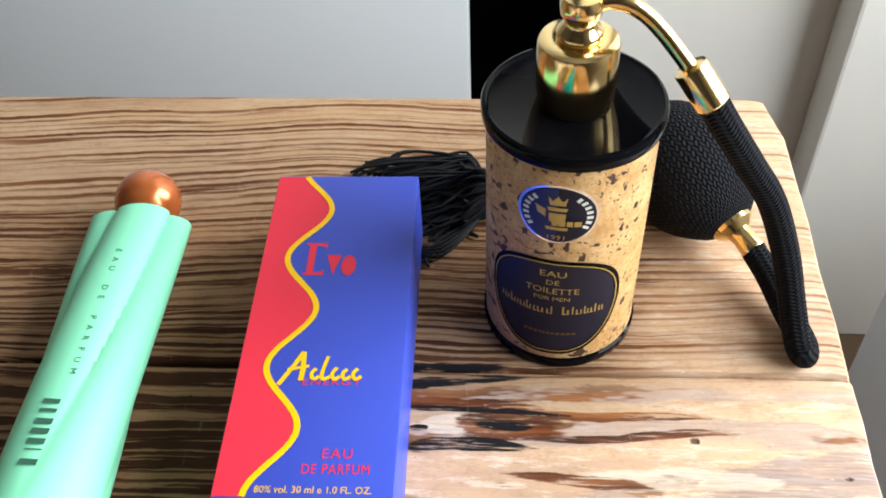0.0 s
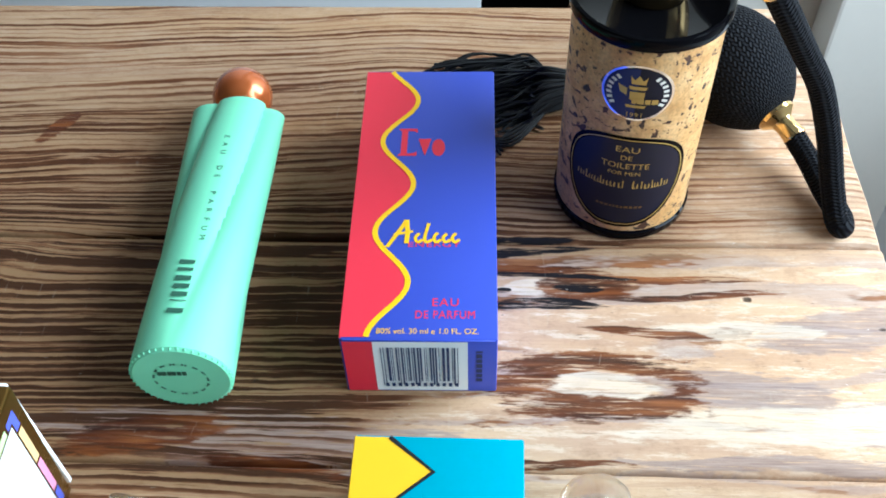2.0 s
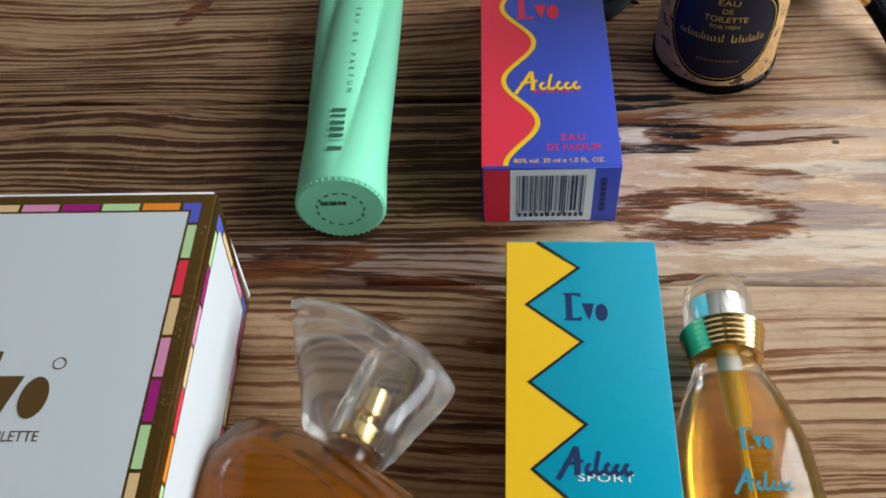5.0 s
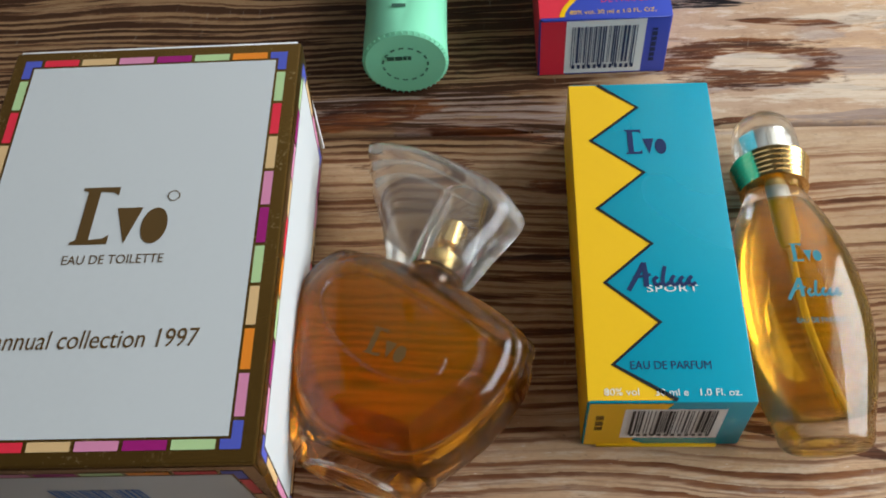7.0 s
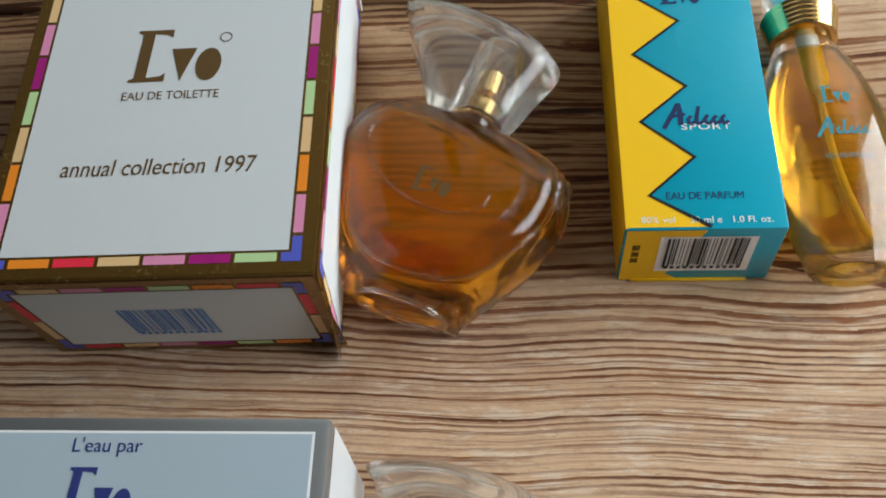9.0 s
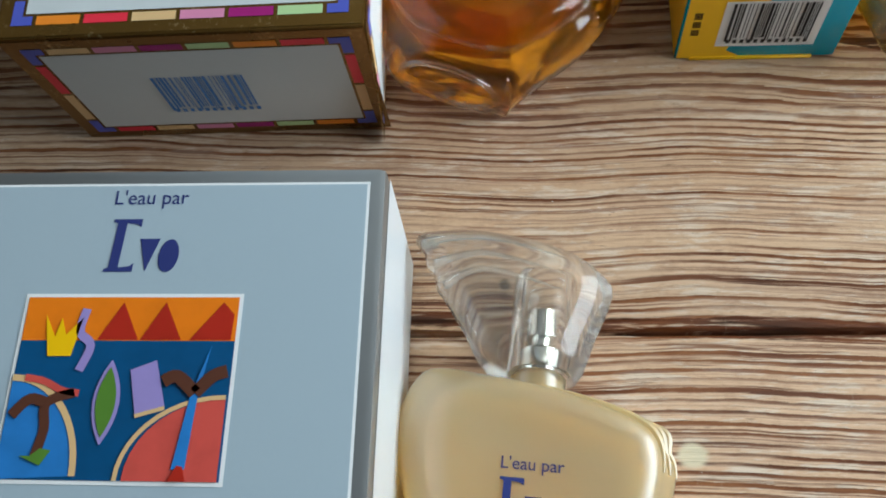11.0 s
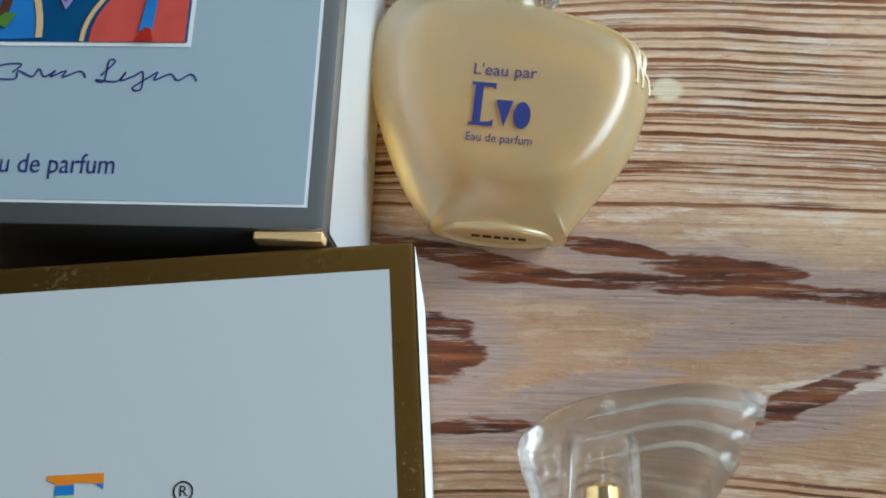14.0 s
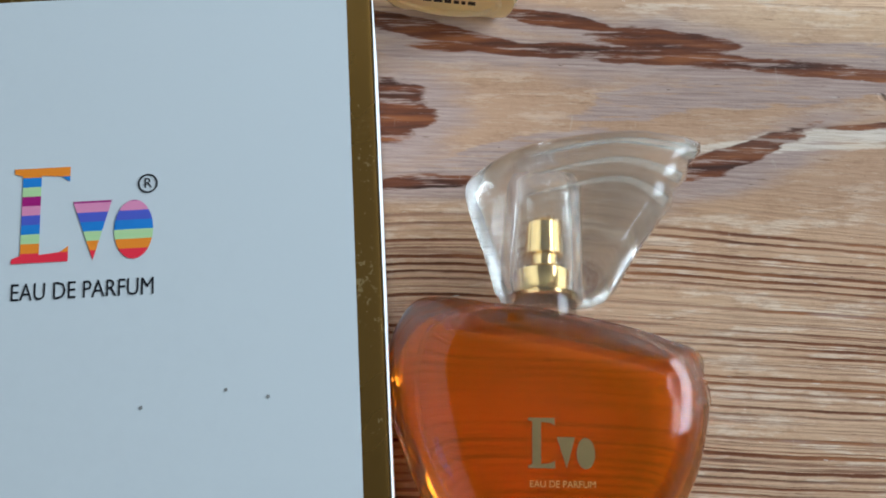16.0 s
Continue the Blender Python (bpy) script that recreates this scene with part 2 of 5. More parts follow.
    near_end = n.math("SUBTRACT", 1.0, n.step(n.math("ADD", y, centred(n.noise(along(0.8, 3.0, 97.0), 1.0, 3), 0.35)), -3.05, -2.80))
    washed = n.mix(n.math("MULTIPLY", near_end, n.math("MULTIPLY_ADD", n.step(y, -3.45, -3.30), 0.50, 0.42)), washed, (0.41, 0.250, 0.160))
    streak = n.step(n.noise(along(4.5, 26.0, 17.0), 1.0, 6, 0.75), 0.50, 0.60)
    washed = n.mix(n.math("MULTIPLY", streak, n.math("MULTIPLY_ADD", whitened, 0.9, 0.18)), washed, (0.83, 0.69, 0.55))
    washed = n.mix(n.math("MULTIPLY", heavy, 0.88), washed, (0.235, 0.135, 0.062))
    mottle = n.math("ADD", n.math("MULTIPLY", n.noise(along(9.0, 16.0, 81.0), 1.0, 6, 0.75), 0.75), n.math("MULTIPLY", n.noise(along(50.0, 110.0, 83.0), 1.0, 3, 0.7), 0.35))
    washed = n.mix(1.0, washed, n.ramp(mottle, [(0.30, (0.62, 0.56, 0.52)), (0.55, (0.97, 0.95, 0.93)), (0.75, (1.0, 1.0, 1.0))]), "MULTIPLY")
    base = n.mix(n.math("MULTIPLY", fibre, 0.30), washed, (0.27, 0.15, 0.075))
    wash = n.step(n.math("ADD", n.noise(along(0.7, 2.0, 15.0), 1.0, 3), n.math("MULTIPLY", whitened, 0.22)), 0.62, 0.80)
    dark = n.mix(heavy, n.ramp(n.noise(along(1.6, 14.0, 99.0), 1.0, 4, 0.7), [(0.32, (0.060, 0.020, 0.010)), (0.46, (0.15, 0.048, 0.018)), (0.58, (0.27, 0.105, 0.040)), (0.68, (0.30, 0.185, 0.145))]), (0.032, 0.014, 0.007))
    dark = n.mix(n.math("MULTIPLY", wash, 0.22), dark, (0.21, 0.115, 0.085))
    col = n.mix(n.math("MULTIPLY", lilac, 0.75), base, n.ramp(fibre, [(0.3, (0.20, 0.140, 0.130)), (0.7, (0.40, 0.30, 0.265))]))
    rust = n.mix(n.math("MAXIMUM", wash, n.math("SUBTRACT", 0.85, n.math("MULTIPLY", heavy, 2.2), clamp=True)), n.ramp(tone, [(0.35, (0.16, 0.060, 0.024)), (0.65, (0.26, 0.095, 0.038))]), (0.27, 0.150, 0.105))
    col = n.mix(n.math("MULTIPLY", n.step(line, 0.05, 0.45), 0.70), col, rust)
    col = n.mix(n.math("MULTIPLY", n.step(line, n.math("MULTIPLY_ADD", heavy, -0.10, 0.26), n.math("MULTIPLY_ADD", heavy, -0.05, 0.60)), 0.95), col, dark)
    lilac_c = n.ramp(fibre, [(0.3, (0.24, 0.175, 0.165)), (0.7, (0.42, 0.335, 0.31))])
    col = n.mix(n.math("MULTIPLY", band, n.math("MULTIPLY_ADD", stained, 0.37, 0.53)), col, n.mix(stained, lilac_c, n.ramp(n.noise(along(3.0, 26.0, 29.0), 1.0, 3), [(0.35, (0.075, 0.026, 0.011)), (0.52, (0.18, 0.062, 0.021)), (0.68, (0.30, 0.115, 0.038))])))
    dash = n.step(n.noise(along(9.0, 95.0, 61.0), 1.0, 3, 0.6), 0.66, 0.72)
    col = n.mix(n.math("MULTIPLY", dash, 0.55), col, (0.11, 0.052, 0.026))
    bare_c = n.ramp(fibre, [(0.3, (0.68, 0.56, 0.43)), (0.7, (0.80, 0.70, 0.57))])
    col = n.mix(n.math("MULTIPLY", bare, 0.52), col, bare_c)
    brown_c = n.ramp(n.noise(along(3.0, 30.0, 21.0), 1.0, 3), [(0.35, (0.035, 0.011, 0.006)), (0.50, (0.11, 0.030, 0.010)), (0.68, (0.24, 0.078, 0.022))])
    col = n.mix(n.math("MULTIPLY", brown, 0.95), col, brown_c)
    col = n.mix(black, col, (0.012, 0.010, 0.011))
    col = n.mix(knots, col, (0.70, 0.60, 0.42))
    # pin holes and dents
    vor = n.node("TexVoronoi")
    n.put(vor.inputs["Vector"], along(2.4, 3.1, 0.0))
    vor.inputs["Scale"].default_value = 1.0
    hole = n.math("SUBTRACT", 1.0, n.step(n.math("ADD", vor.outputs["Distance"], centred(n.noise(along(25.0, 60.0), 1.0, 2), 0.05)), 0.020, 0.045))
    col = n.mix(n.math("MULTIPLY", hole, 0.85), col, (0.035, 0.024, 0.018))
    scratch = n.step(n.noise(along(60.0, 9.0, 31.0), 1.0, 2, 0.5, 1.0), 0.70, 0.76)
    col = n.mix(n.math("MULTIPLY", scratch, 0.10), col, (0.68, 0.60, 0.48))
    fleck = n.step(n.noise(along(16.0, 70.0, 44.0), 1.0, 4, 0.7), 0.68, 0.71)
    col = n.mix(n.math("MULTIPLY", fleck, n.math("MULTIPLY_ADD", whitened, 1.0, 0.15)), col, (0.80, 0.74, 0.66))
    pit = n.step(n.noise(along(34.0, 120.0, 57.0), 1.0, 3, 0.65), 0.70, 0.73)
    col = n.mix(n.math("MULTIPLY", pit, 0.75), col, (0.06, 0.032, 0.02))
    shine = n.math("ADD", n.math("MULTIPLY", brown, -0.18), n.math("MULTIPLY_ADD", fibre, 0.25, 0.55))
    n.set(Base_Color=col, Roughness=shine, Specular_IOR_Level=0.10)
    height = n.math("SUBTRACT", n.math("ADD", n.math("MULTIPLY", fibre, 0.22), n.math("MULTIPLY", mottle, 0.45)), n.math("ADD", n.math("MULTIPLY", line, 0.75), n.math("MULTIPLY", hole, 1.2)))
    n.bump(height, 0.75, 0.0007)
    return n.m


# hearts of the grain: centre, spread and pull (decimetres)
HEARTS = [(-2.1, 0.72, 1.1, 0.20, 0.16), (0.36, 0.03, 0.55, 0.16, 0.14), (-0.75, -3.14, 0.75, 0.22, 0.20), (0.95, 0.18, 0.35, 0.14, -0.10)]
# share of dark line and of white wash, from the near end of the table to the far one
DENSITY = [(0.06, (0.80, 0.30, 0.05, 1)), (0.158, (0.80, 0.30, 0.05, 1)), (0.165, (0.45, 0.05, 0.05, 1)), (0.208, (0.45, 0.05, 0.05, 1)), (0.217, (0.95, 0.75, 0.06, 1)), (0.255, (1.0, 0.85, 0.05, 1)), (0.275, (1.0, 0.65, 0.06, 1)), (0.34, (0.95, 0.50, 0.08, 1)), (0.385, (1.0, 0.10, 0.45, 1)), (0.42, (1.0, 0.03, 0.50, 1)),
           (0.47, (1.0, 0.10, 0.25, 1)), (0.482, (0.60, 0.40, 0.0, 1)), (0.53, (0.70, 0.55, 0.0, 1)), (0.56, (1.0, 0.03, 0.80, 1)), (0.61, (0.97, 0.0, 0.62, 1)), (0.66, (0.90, 0.05, 0.45, 1))]
# how much of the dark line is left
RUBBED = [(0.10, 0.95), (0.165, 0.90), (0.20, 0.80), (0.225, 1.0), (0.285, 1.0), (0.31, 0.85), (0.39, 0.78), (0.43, 0.66), (0.468, 0.50), (0.475, 0.85), (0.56, 0.80), (0.66, 0.66)]
# strips sawn flat through the rings
FLAT_CUT = [(0.155, 0.0), (0.164, 1.0), (0.211, 1.0), (0.218, 0.0), (0.462, 0.0), (0.474, 1.0), (0.552, 1.0), (0.558, 0.0)]
BROWN = [(-0.35, -0.50, 0.16, 0.030, -0.1), (-0.88, -0.40, 0.24, 0.022, -0.05), (-0.45, -0.78, 0.20, 0.014), (-0.20, -0.335, 0.12, 0.020, 0.1), (0.28, 0.41, 0.15, 0.06), (0.10, 0.47, 0.26, 0.018), (0.55, 0.44, 0.32, 0.015, -0.02), (0.58, 0.37, 0.34, 0.014, 0.05), (0.48, 0.225, 0.20, 0.020, -0.05),
         (0.29, 0.025, 0.33, 0.115, -0.02), (0.12, -0.235, 0.30, 0.014), (-0.64, -0.265, 0.20, 0.025, -0.10),
         (-1.05, -0.17, 0.24, 0.055, 0.12), (-1.68, 1.12, 0.06, 0.05, 1.1), (-0.93, -3.15, 0.085, 0.075), (-0.82, -2.95, 0.34, 0.026, -0.20), (-0.42, -3.0, 0.50, 0.024, -0.05), (-0.30, -2.965, 0.16, 0.034, -0.1), (0.25, -3.05, 0.35, 0.014, -0.06), (0.30, -3.16, 0.25, 0.012, 0.05),
         (-0.86, -3.33, 0.12, 0.018, 0.05), (-0.13, -3.24, 0.17, 0.030, 0.40), (-0.25, -2.205, 0.50, 0.026, -0.03), (-1.02, -2.175, 0.13, 0.020, -0.1), (0.25, -1.39, 0.24, 0.022, -0.22), (-0.60, -2.90, 0.20, 0.018, -0.2)]
BLACK = [(0.27, 0.40, 0.08, 0.016), (0.17, 0.325, 0.20, 0.022), (0.10, 0.545, 0.26, 0.018, 0.1), (0.02, 0.385, 0.03, 0.012), (0.2, 0.45, 0.25, 0.010, -0.03), (0.05, 0.60, 0.22, 0.014, 0.02)]
BARE = [(0.32, 0.025, 0.17, 0.045), (0.95, -0.10, 0.55, 0.07, 0.02), (0.75, 0.235, 0.28, 0.035, 0.03), (0.12, 0.40, 0.11, 0.035), (0.05, -3.20, 0.26, 0.030, 0.1)]
LILAC = [(1.08, 0.24, 0.32, 0.075, 0.15), (0.75, 0.02, 0.28, 0.065, -0.05), (0.9, -0.22, 0.60, 0.022), (-0.35, -0.17, 0.25, 0.05), (-0.15, -3.08, 0.40, 0.045, 0.2), (-0.60, -3.235, 0.22, 0.040, 0.25), (-0.35, -3.0, 0.65, 0.045, 0.0), (-0.85, -2.95, 0.32, 0.045, -0.25), (0.0, -3.07, 0.35, 0.05, 0.1), (-0.80, -3.33, 0.25, 0.035, 0.05), (-0.9, -0.14, 0.5, 0.07), (-0.5, -0.24, 0.5, 0.05)]
KNOTS = [(-0.412, -2.526, 0.034, 0.030, 0.0, 0.3, 0.4)]

M = {}
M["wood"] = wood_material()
M["blue"] = plain("blue_print", (0.045, 0.075, 0.46), 0.38)
M["red"] = plain("red_print", (0.75, 0.030, 0.058), 0.38)
M["yellow"] = plain("yellow_print", (0.90, 0.52, 0.0), 0.38)
M["amber"] = plain("golden_yellow_print", (0.86, 0.50, 0.012), 0.38)
M["teal"] = plain("teal_print", (0.0, 0.30, 0.42), 0.25, Specular_IOR_Level=0.45)
M["ink"] = plain("black_ink", (0.012, 0.012, 0.016), 0.45)
M["navy"] = plain("navy_ink", (0.014, 0.030, 0.10), 0.42)
M["speck"] = plain("grey_dirt", (0.20, 0.19, 0.18), 0.7)
M["indigo"] = plain("indigo_ink", (0.030, 0.040, 0.17), 0.42)
M["white"] = plain("white_card", (0.58, 0.60, 0.605), 0.42, grain=0.05)
M["paper"] = plain("white_label_paper", (0.80, 0.80, 0.80), 0.5, grain=0.03)
M["pearl"] = plain("pearl_grey_card", (0.375, 0.45, 0.505), 0.40, grain=0.05, size=900)
M["silver"] = plain("silver_foil", (0.33, 0.34, 0.345), 0.33, 0.85, grain=0.08)
M["brass"] = plain("polished_brass", (0.88, 0.63, 0.28), 0.17, 1.0, grain=0.04)
M["chrome"] = plain("polished_steel", (0.80, 0.80, 0.78), 0.14, 1.0, grain=0.04)
M["bronze"] = plain("bronze_ink", (0.13, 0.070, 0.018), 0.40, 0.3)
M["tan"] = plain("tan_print", (0.70, 0.46, 0.22), 0.4)
M["pink"] = plain("pink_print", (0.68, 0.25, 0.40), 0.4)
M["magenta"] = plain("magenta_print", (0.33, 0.012, 0.16), 0.4)
M["leaf"] = plain("light_green_print", (0.45, 0.62, 0.30), 0.4)
M["orange"] = plain("orange_print", (0.80, 0.24, 0.02), 0.4)
M["violet"] = plain("violet_print", (0.085, 0.105, 0.48), 0.4)
M["lavender"] = plain("lavender_print", (0.32, 0.25, 0.55), 0.4)
M["sea"] = plain("deep_blue_print", (0.006, 0.075, 0.20), 0.4, grain=0.45, size=160)
M["lagoon"] = plain("lagoon_blue_print", (0.035, 0.20, 0.55), 0.4, grain=0.45, size=160)
M["coral"] = plain("coral_print", (0.62, 0.085, 0.065), 0.4, grain=0.45, size=160)
M["sunset"] = plain("sunset_orange_print", (0.82, 0.20, 0.006), 0.4, grain=0.32, size=160)
M["brick_red"] = plain("brick_red_print", (0.42, 0.022, 0.010), 0.4, grain=0.45, size=160)
M["palm"] = plain("dark_brown_print", (0.10, 0.035, 0.020), 0.4)
M["moss"] = plain("moss_green_print", (0.10, 0.22, 0.03), 0.4)
M["mint"] = plain("mint_green_plastic", (0.235, 0.70, 0.44), 0.34, grain=0.03, size=250)
M["mint_dark"] = plain("stamped_dark_green", (0.035, 0.115, 0.075), 0.5)
M["copper"] = plain("copper_lacquer", (0.50, 0.125, 0.030), 0.24, 0.55, grain=0.12, size=900, Coat_Weight=0.5)
M["lacquer"] = plain("black_lacquer", (0.003, 0.003, 0.004), 0.06, grain=0.2, Specular_IOR_Level=0.07)
M["gold_ink"] = plain("gold_ink", (0.50, 0.35, 0.10), 0.42, 0.5)
M["label_blue"] = plain("midnight_blue_label", (0.005, 0.007, 0.020), 0.40, Specular_IOR_Level=0.25)
M["emblem_sheen_blue"] = plain("painted_blue_reflection", (0.010, 0.022, 0.11), 0.32)
M["turquoise_ink"] = plain("turquoise_ink", (0.045, 0.24, 0.30), 0.4)
M["white_ink"] = plain("white_ink", (0.80, 0.80, 0.74), 0.45)
# unseen far walls and ceiling, kept dark so that little light bounces back
M["far_wall"] = plain("dark_unseen_wall", (0.15, 0.14, 0.13), 0.85, grain=0.06, size=120)
M["ceiling"] = plain("dark_unseen_ceiling", (0.26, 0.25, 0.24), 0.85, grain=0.06, size=120)
M["wall"] = plain("painted_plaster", (0.84, 0.80, 0.74), 0.8, grain=0.05, size=120, relief=0.2)
M["door_paint"] = plain("white_door_paint", (0.80, 0.82, 0.84), 0.35, grain=0.03)
M["floor"] = plain("brown_floor_boards", (0.13, 0.08, 0.05), 0.5, grain=0.25, size=40)
M["dark_room"] = plain("passage_darkness", (0.03, 0.03, 0.032), 0.8)
M["silver_side"] = plain("brushed_silver_card", (0.70, 0.73, 0.76), 0.30, 0.35, grain=0.14, size=60)
M["barcode_blue"] = plain("blue_bar_ink", (0.06, 0.20, 0.50), 0.45)


def scuffed_foil(name, colour, bright, rough):
    """Metal foil on card, rubbed bright in small specks."""
    n = Nodes(name)
    c = n.coord()
    worn = n.step(n.math("ADD", n.math("MULTIPLY", n.noise(c, 900, 4, 0.7), 0.6), n.math("MULTIPLY", n.noise(c, 70, 3), 0.4)), 0.575, 0.62)
    tone = n.noise(c, 25, 3)
    base = n.mix(n.math("MULTIPLY", tone, 0.6), colour, tuple(v * 0.55 for v in colour))
    n.set(Base_Color=n.mix(n.math("MULTIPLY", worn, 0.4), base, bright), Metallic=0.85, Roughness=n.math("MULTIPLY_ADD", tone, 0.15, rough))
    n.bump(n.noise(c, 500, 3), 0.08, 0.0002)
    return n.m


def cork_material():
    n = Nodes("cork_paper")
    c = n.coord((1, 1, 1))
    stretch = n.coord((250, 250, 300))
    turn = n.noise(n.coord((40, 40, 40)), 1.0, 2)
    a = n.noise(stretch, 1.0, 2, 0.5, 0.25)
    b = n.noise(n.coord((620, 620, 760), shift=(3, 1, 2)), 1.0, 2, 0.5, 0.2)
    cut = n.math("MULTIPLY_ADD", turn, -0.16, 0.690)
    fleck = n.math("MAXIMUM", n.step(a, cut, n.math("ADD", cut, 0.035)), n.math("MULTIPLY", n.step(b, n.math("ADD", cut, 0.03), n.math("ADD", cut, 0.07)), 0.9))
    body = n.ramp(n.noise(c, 130, 3), [(0.3, (0.52, 0.275, 0.092)), (0.5, (0.64, 0.37, 0.145)), (0.7, (0.72, 0.46, 0.215))])
    fine = n.ramp(n.noise(c, 900, 2), [(0.35, 0.75), (0.6, 1.0)])
    col = n.mix(fleck, n.mix(1.0, body, fine, "MULTIPLY"), n.ramp(n.noise(c, 700, 2), [(0.35, (0.018, 0.012, 0.012)), (0.65, (0.075, 0.03, 0.015))]))
    n.set(Base_Color=col, Roughness=0.55)
    n.bump(fleck, 0.4, -0.0004)
    return n.m


def braid_material(name, pitch_u, pitch_v, coords="UV"):
    """Black woven thread: a herringbone of small raised strands."""
    n = Nodes(name)
    sep = n.node("SeparateXYZ")
    n.put(sep.inputs[0], n.node("TexCoord").outputs[coords])
    u, v = n.math("MULTIPLY", sep.outputs[0], pitch_u), n.math("MULTIPLY", sep.outputs[1], pitch_v)
    zig = n.math("PINGPONG", u, 0.5)
    s = n.math("SINE", n.math("MULTIPLY", n.math("ADD", v, n.math("MULTIPLY", zig, 1.3)), 6.2832))
    w = n.math("SINE", n.math("MULTIPLY", u, 12.566))
    h = n.math("ADD", n.math("MULTIPLY", s, 0.5), n.math("MULTIPLY", w, 0.25))
    col = n.ramp(n.math("MULTIPLY_ADD", h, 0.6, 0.5), [(0.0, (0.001, 0.001, 0.002)), (1.0, (0.008, 0.009, 0.013))])
    n.set(Base_Color=col, Roughness=0.75, Specular_IOR_Level=0.12)
    n.bump(h, 1.0, 0.0006)
    return n.m


M["gold_foil"] = scuffed_foil("rubbed_gold_foil", (0.25, 0.135, 0.030), (0.75, 0.56, 0.26), 0.20)
M["cork"] = cork_material()
M["hose_braid"] = braid_material("black_braided_hose", 6.0, 75.0)
M["bulb_knit"] = braid_material("black_knitted_cover", 46.0, 34.0)
M["thread"] = plain("black_silk_thread", (0.0035, 0.0035, 0.0045), 0.6, grain=0.3)


def glass(name, tint=(1, 1, 1), rough=0.0, ior=1.5, relief=0.0, clear=1.0, thin=0.0):
    """Glass that refracts; a share of it lets light straight through, as thin walls do."""
    n = Nodes(name)
    n.set(Base_Color=tint, Roughness=rough, IOR=ior, Transmission_Weight=clear)
    if relief:
        n.bump(n.noise(n.coord(), 90, 2), relief, 0.0006)
    if thin:
        through_it, mixer = n.node("BsdfTransparent"), n.node("MixShader")
        through_it.inputs["Color"].default_value = (*tint, 1)
        mixer.inputs[0].default_value = thin
        n.t.links.new(n.bsdf.outputs[0], mixer.inputs[1])
        n.t.links.new(through_it.outputs[0], mixer.inputs[2])
        n.t.links.new(mixer.outputs[0], n.t.nodes["Material Output"].inputs["Surface"])
    return n.m


def liquid(name, tint, haze, cloud, skin_ior=1.35):
    """Coloured perfume: light goes through it tinted, a little is scattered to add the glow of focused light, and its
    skin shines.
    """
    n = Nodes(name)
    clear, cloudy, thin = n.node("BsdfTransparent"), n.node("BsdfTranslucent"), n.node("BsdfDiffuse")
    tone = n.noise(n.coord(), 60, 2)
    clear.inputs["Color"].default_value = (*tint, 1)
    for s_ in (cloudy, thin):
        s_.inputs["Color"].default_value = (*haze, 1)
    gloss = n.node("BsdfGlossy")
    gloss.inputs["Roughness"].default_value = 0.05

    def blend(fac, a, b):
        m_ = n.node("MixShader")
        n.put(m_.inputs[0], fac)
        n.t.links.new(a, m_.inputs[1])
        n.t.links.new(b, m_.inputs[2])
        return m_.outputs[0]

    inside = blend(0.5, cloudy.outputs[0], thin.outputs[0])
    body = blend(n.math("MULTIPLY_ADD", tone, cloud * 0.5, cloud * 0.75), clear.outputs[0], inside)
    sheen = n.node("Fresnel")
    sheen.inputs["IOR"].default_value = skin_ior
    out = n.t.nodes["Material Output"]
    n.t.links.new(blend(sheen.outputs[0], body, gloss.outputs[0]), out.inputs["Surface"])
    return n.m


def frosted():
    n = Nodes("frosted_glass")
    c = n.coord()
    fine = n.noise(c, 1400, 2)
    tone = n.noise(c, 45, 2)
    col = n.ramp(tone, [(0.3, (1.0, 0.79, 0.41)), (0.7, (1.0, 0.85, 0.51))])
    n.set(Base_Color=col, Roughness=0.30, IOR=1.42, Transmission_Weight=0.75, Specular_IOR_Level=0.9, Coat_Weight=0.9, Coat_Roughness=0.33)
    n.bump(fine, 0.12, 0.0002)
    return n.m


M["glass"] = glass("clear_glass", (0.985, 0.98, 0.95), 0.0, 1.5, 0.08, 1.0, 0.22)
M["cap_glass"] = glass("clear_acrylic", (1.0, 0.985, 0.94), 0.0, 1.49, 0.05, 0.96, 0.16)
M["ledge"] = glass("glint_white_acrylic", (1.0, 0.99, 0.95), 0.03, 1.49, 0.0, 0.82, 0.15)
M["liquid_deep"] = liquid("deep_orange_perfume", (1.0, 0.52, 0.10), (1.0, 0.23, 0.003), 0.26)
M["liquid_amber"] = liquid("amber_perfume", (1.0, 0.60, 0.13), (1.0, 0.38, 0.010), 0.20)
M["liquid_gold"] = liquid("golden_perfume", (1.0, 0.72, 0.17), (1.0, 0.51, 0.010), 0.22)
M["liquid_pale"] = liquid("pale_perfume", (1.0, 0.86, 0.52), (0.92, 0.71, 0.34), 0.36, 1.06)
M["frosted"] = frosted()
M["tube"] = plain("milky_plastic_tube", (0.75, 0.73, 0.66), 0.35)

# ---- shapes ----


def add(name, bm, material, parent=None, label="", smooth=True, crease=38):
    """Links a bmesh as one mesh object, under a thing if one is given."""
    me = bpy.data.meshes.new(name)
    bm.to_mesh(me)
    bm.free()
    if smooth:
        me.shade_smooth()
        me.set_sharp_from_angle(angle=radians(crease))
    me.materials.append(material)
    ob = new(name, me)
    ob.parent = parent
    if label:
        ob["label"] = label
    return ob


part = add


def thing(name, m, label, category, group=""):
    ob = new(name)
    ob.matrix_world = m
    ob.empty_display_size = 0.01
    return tagged(ob, label, category, group)


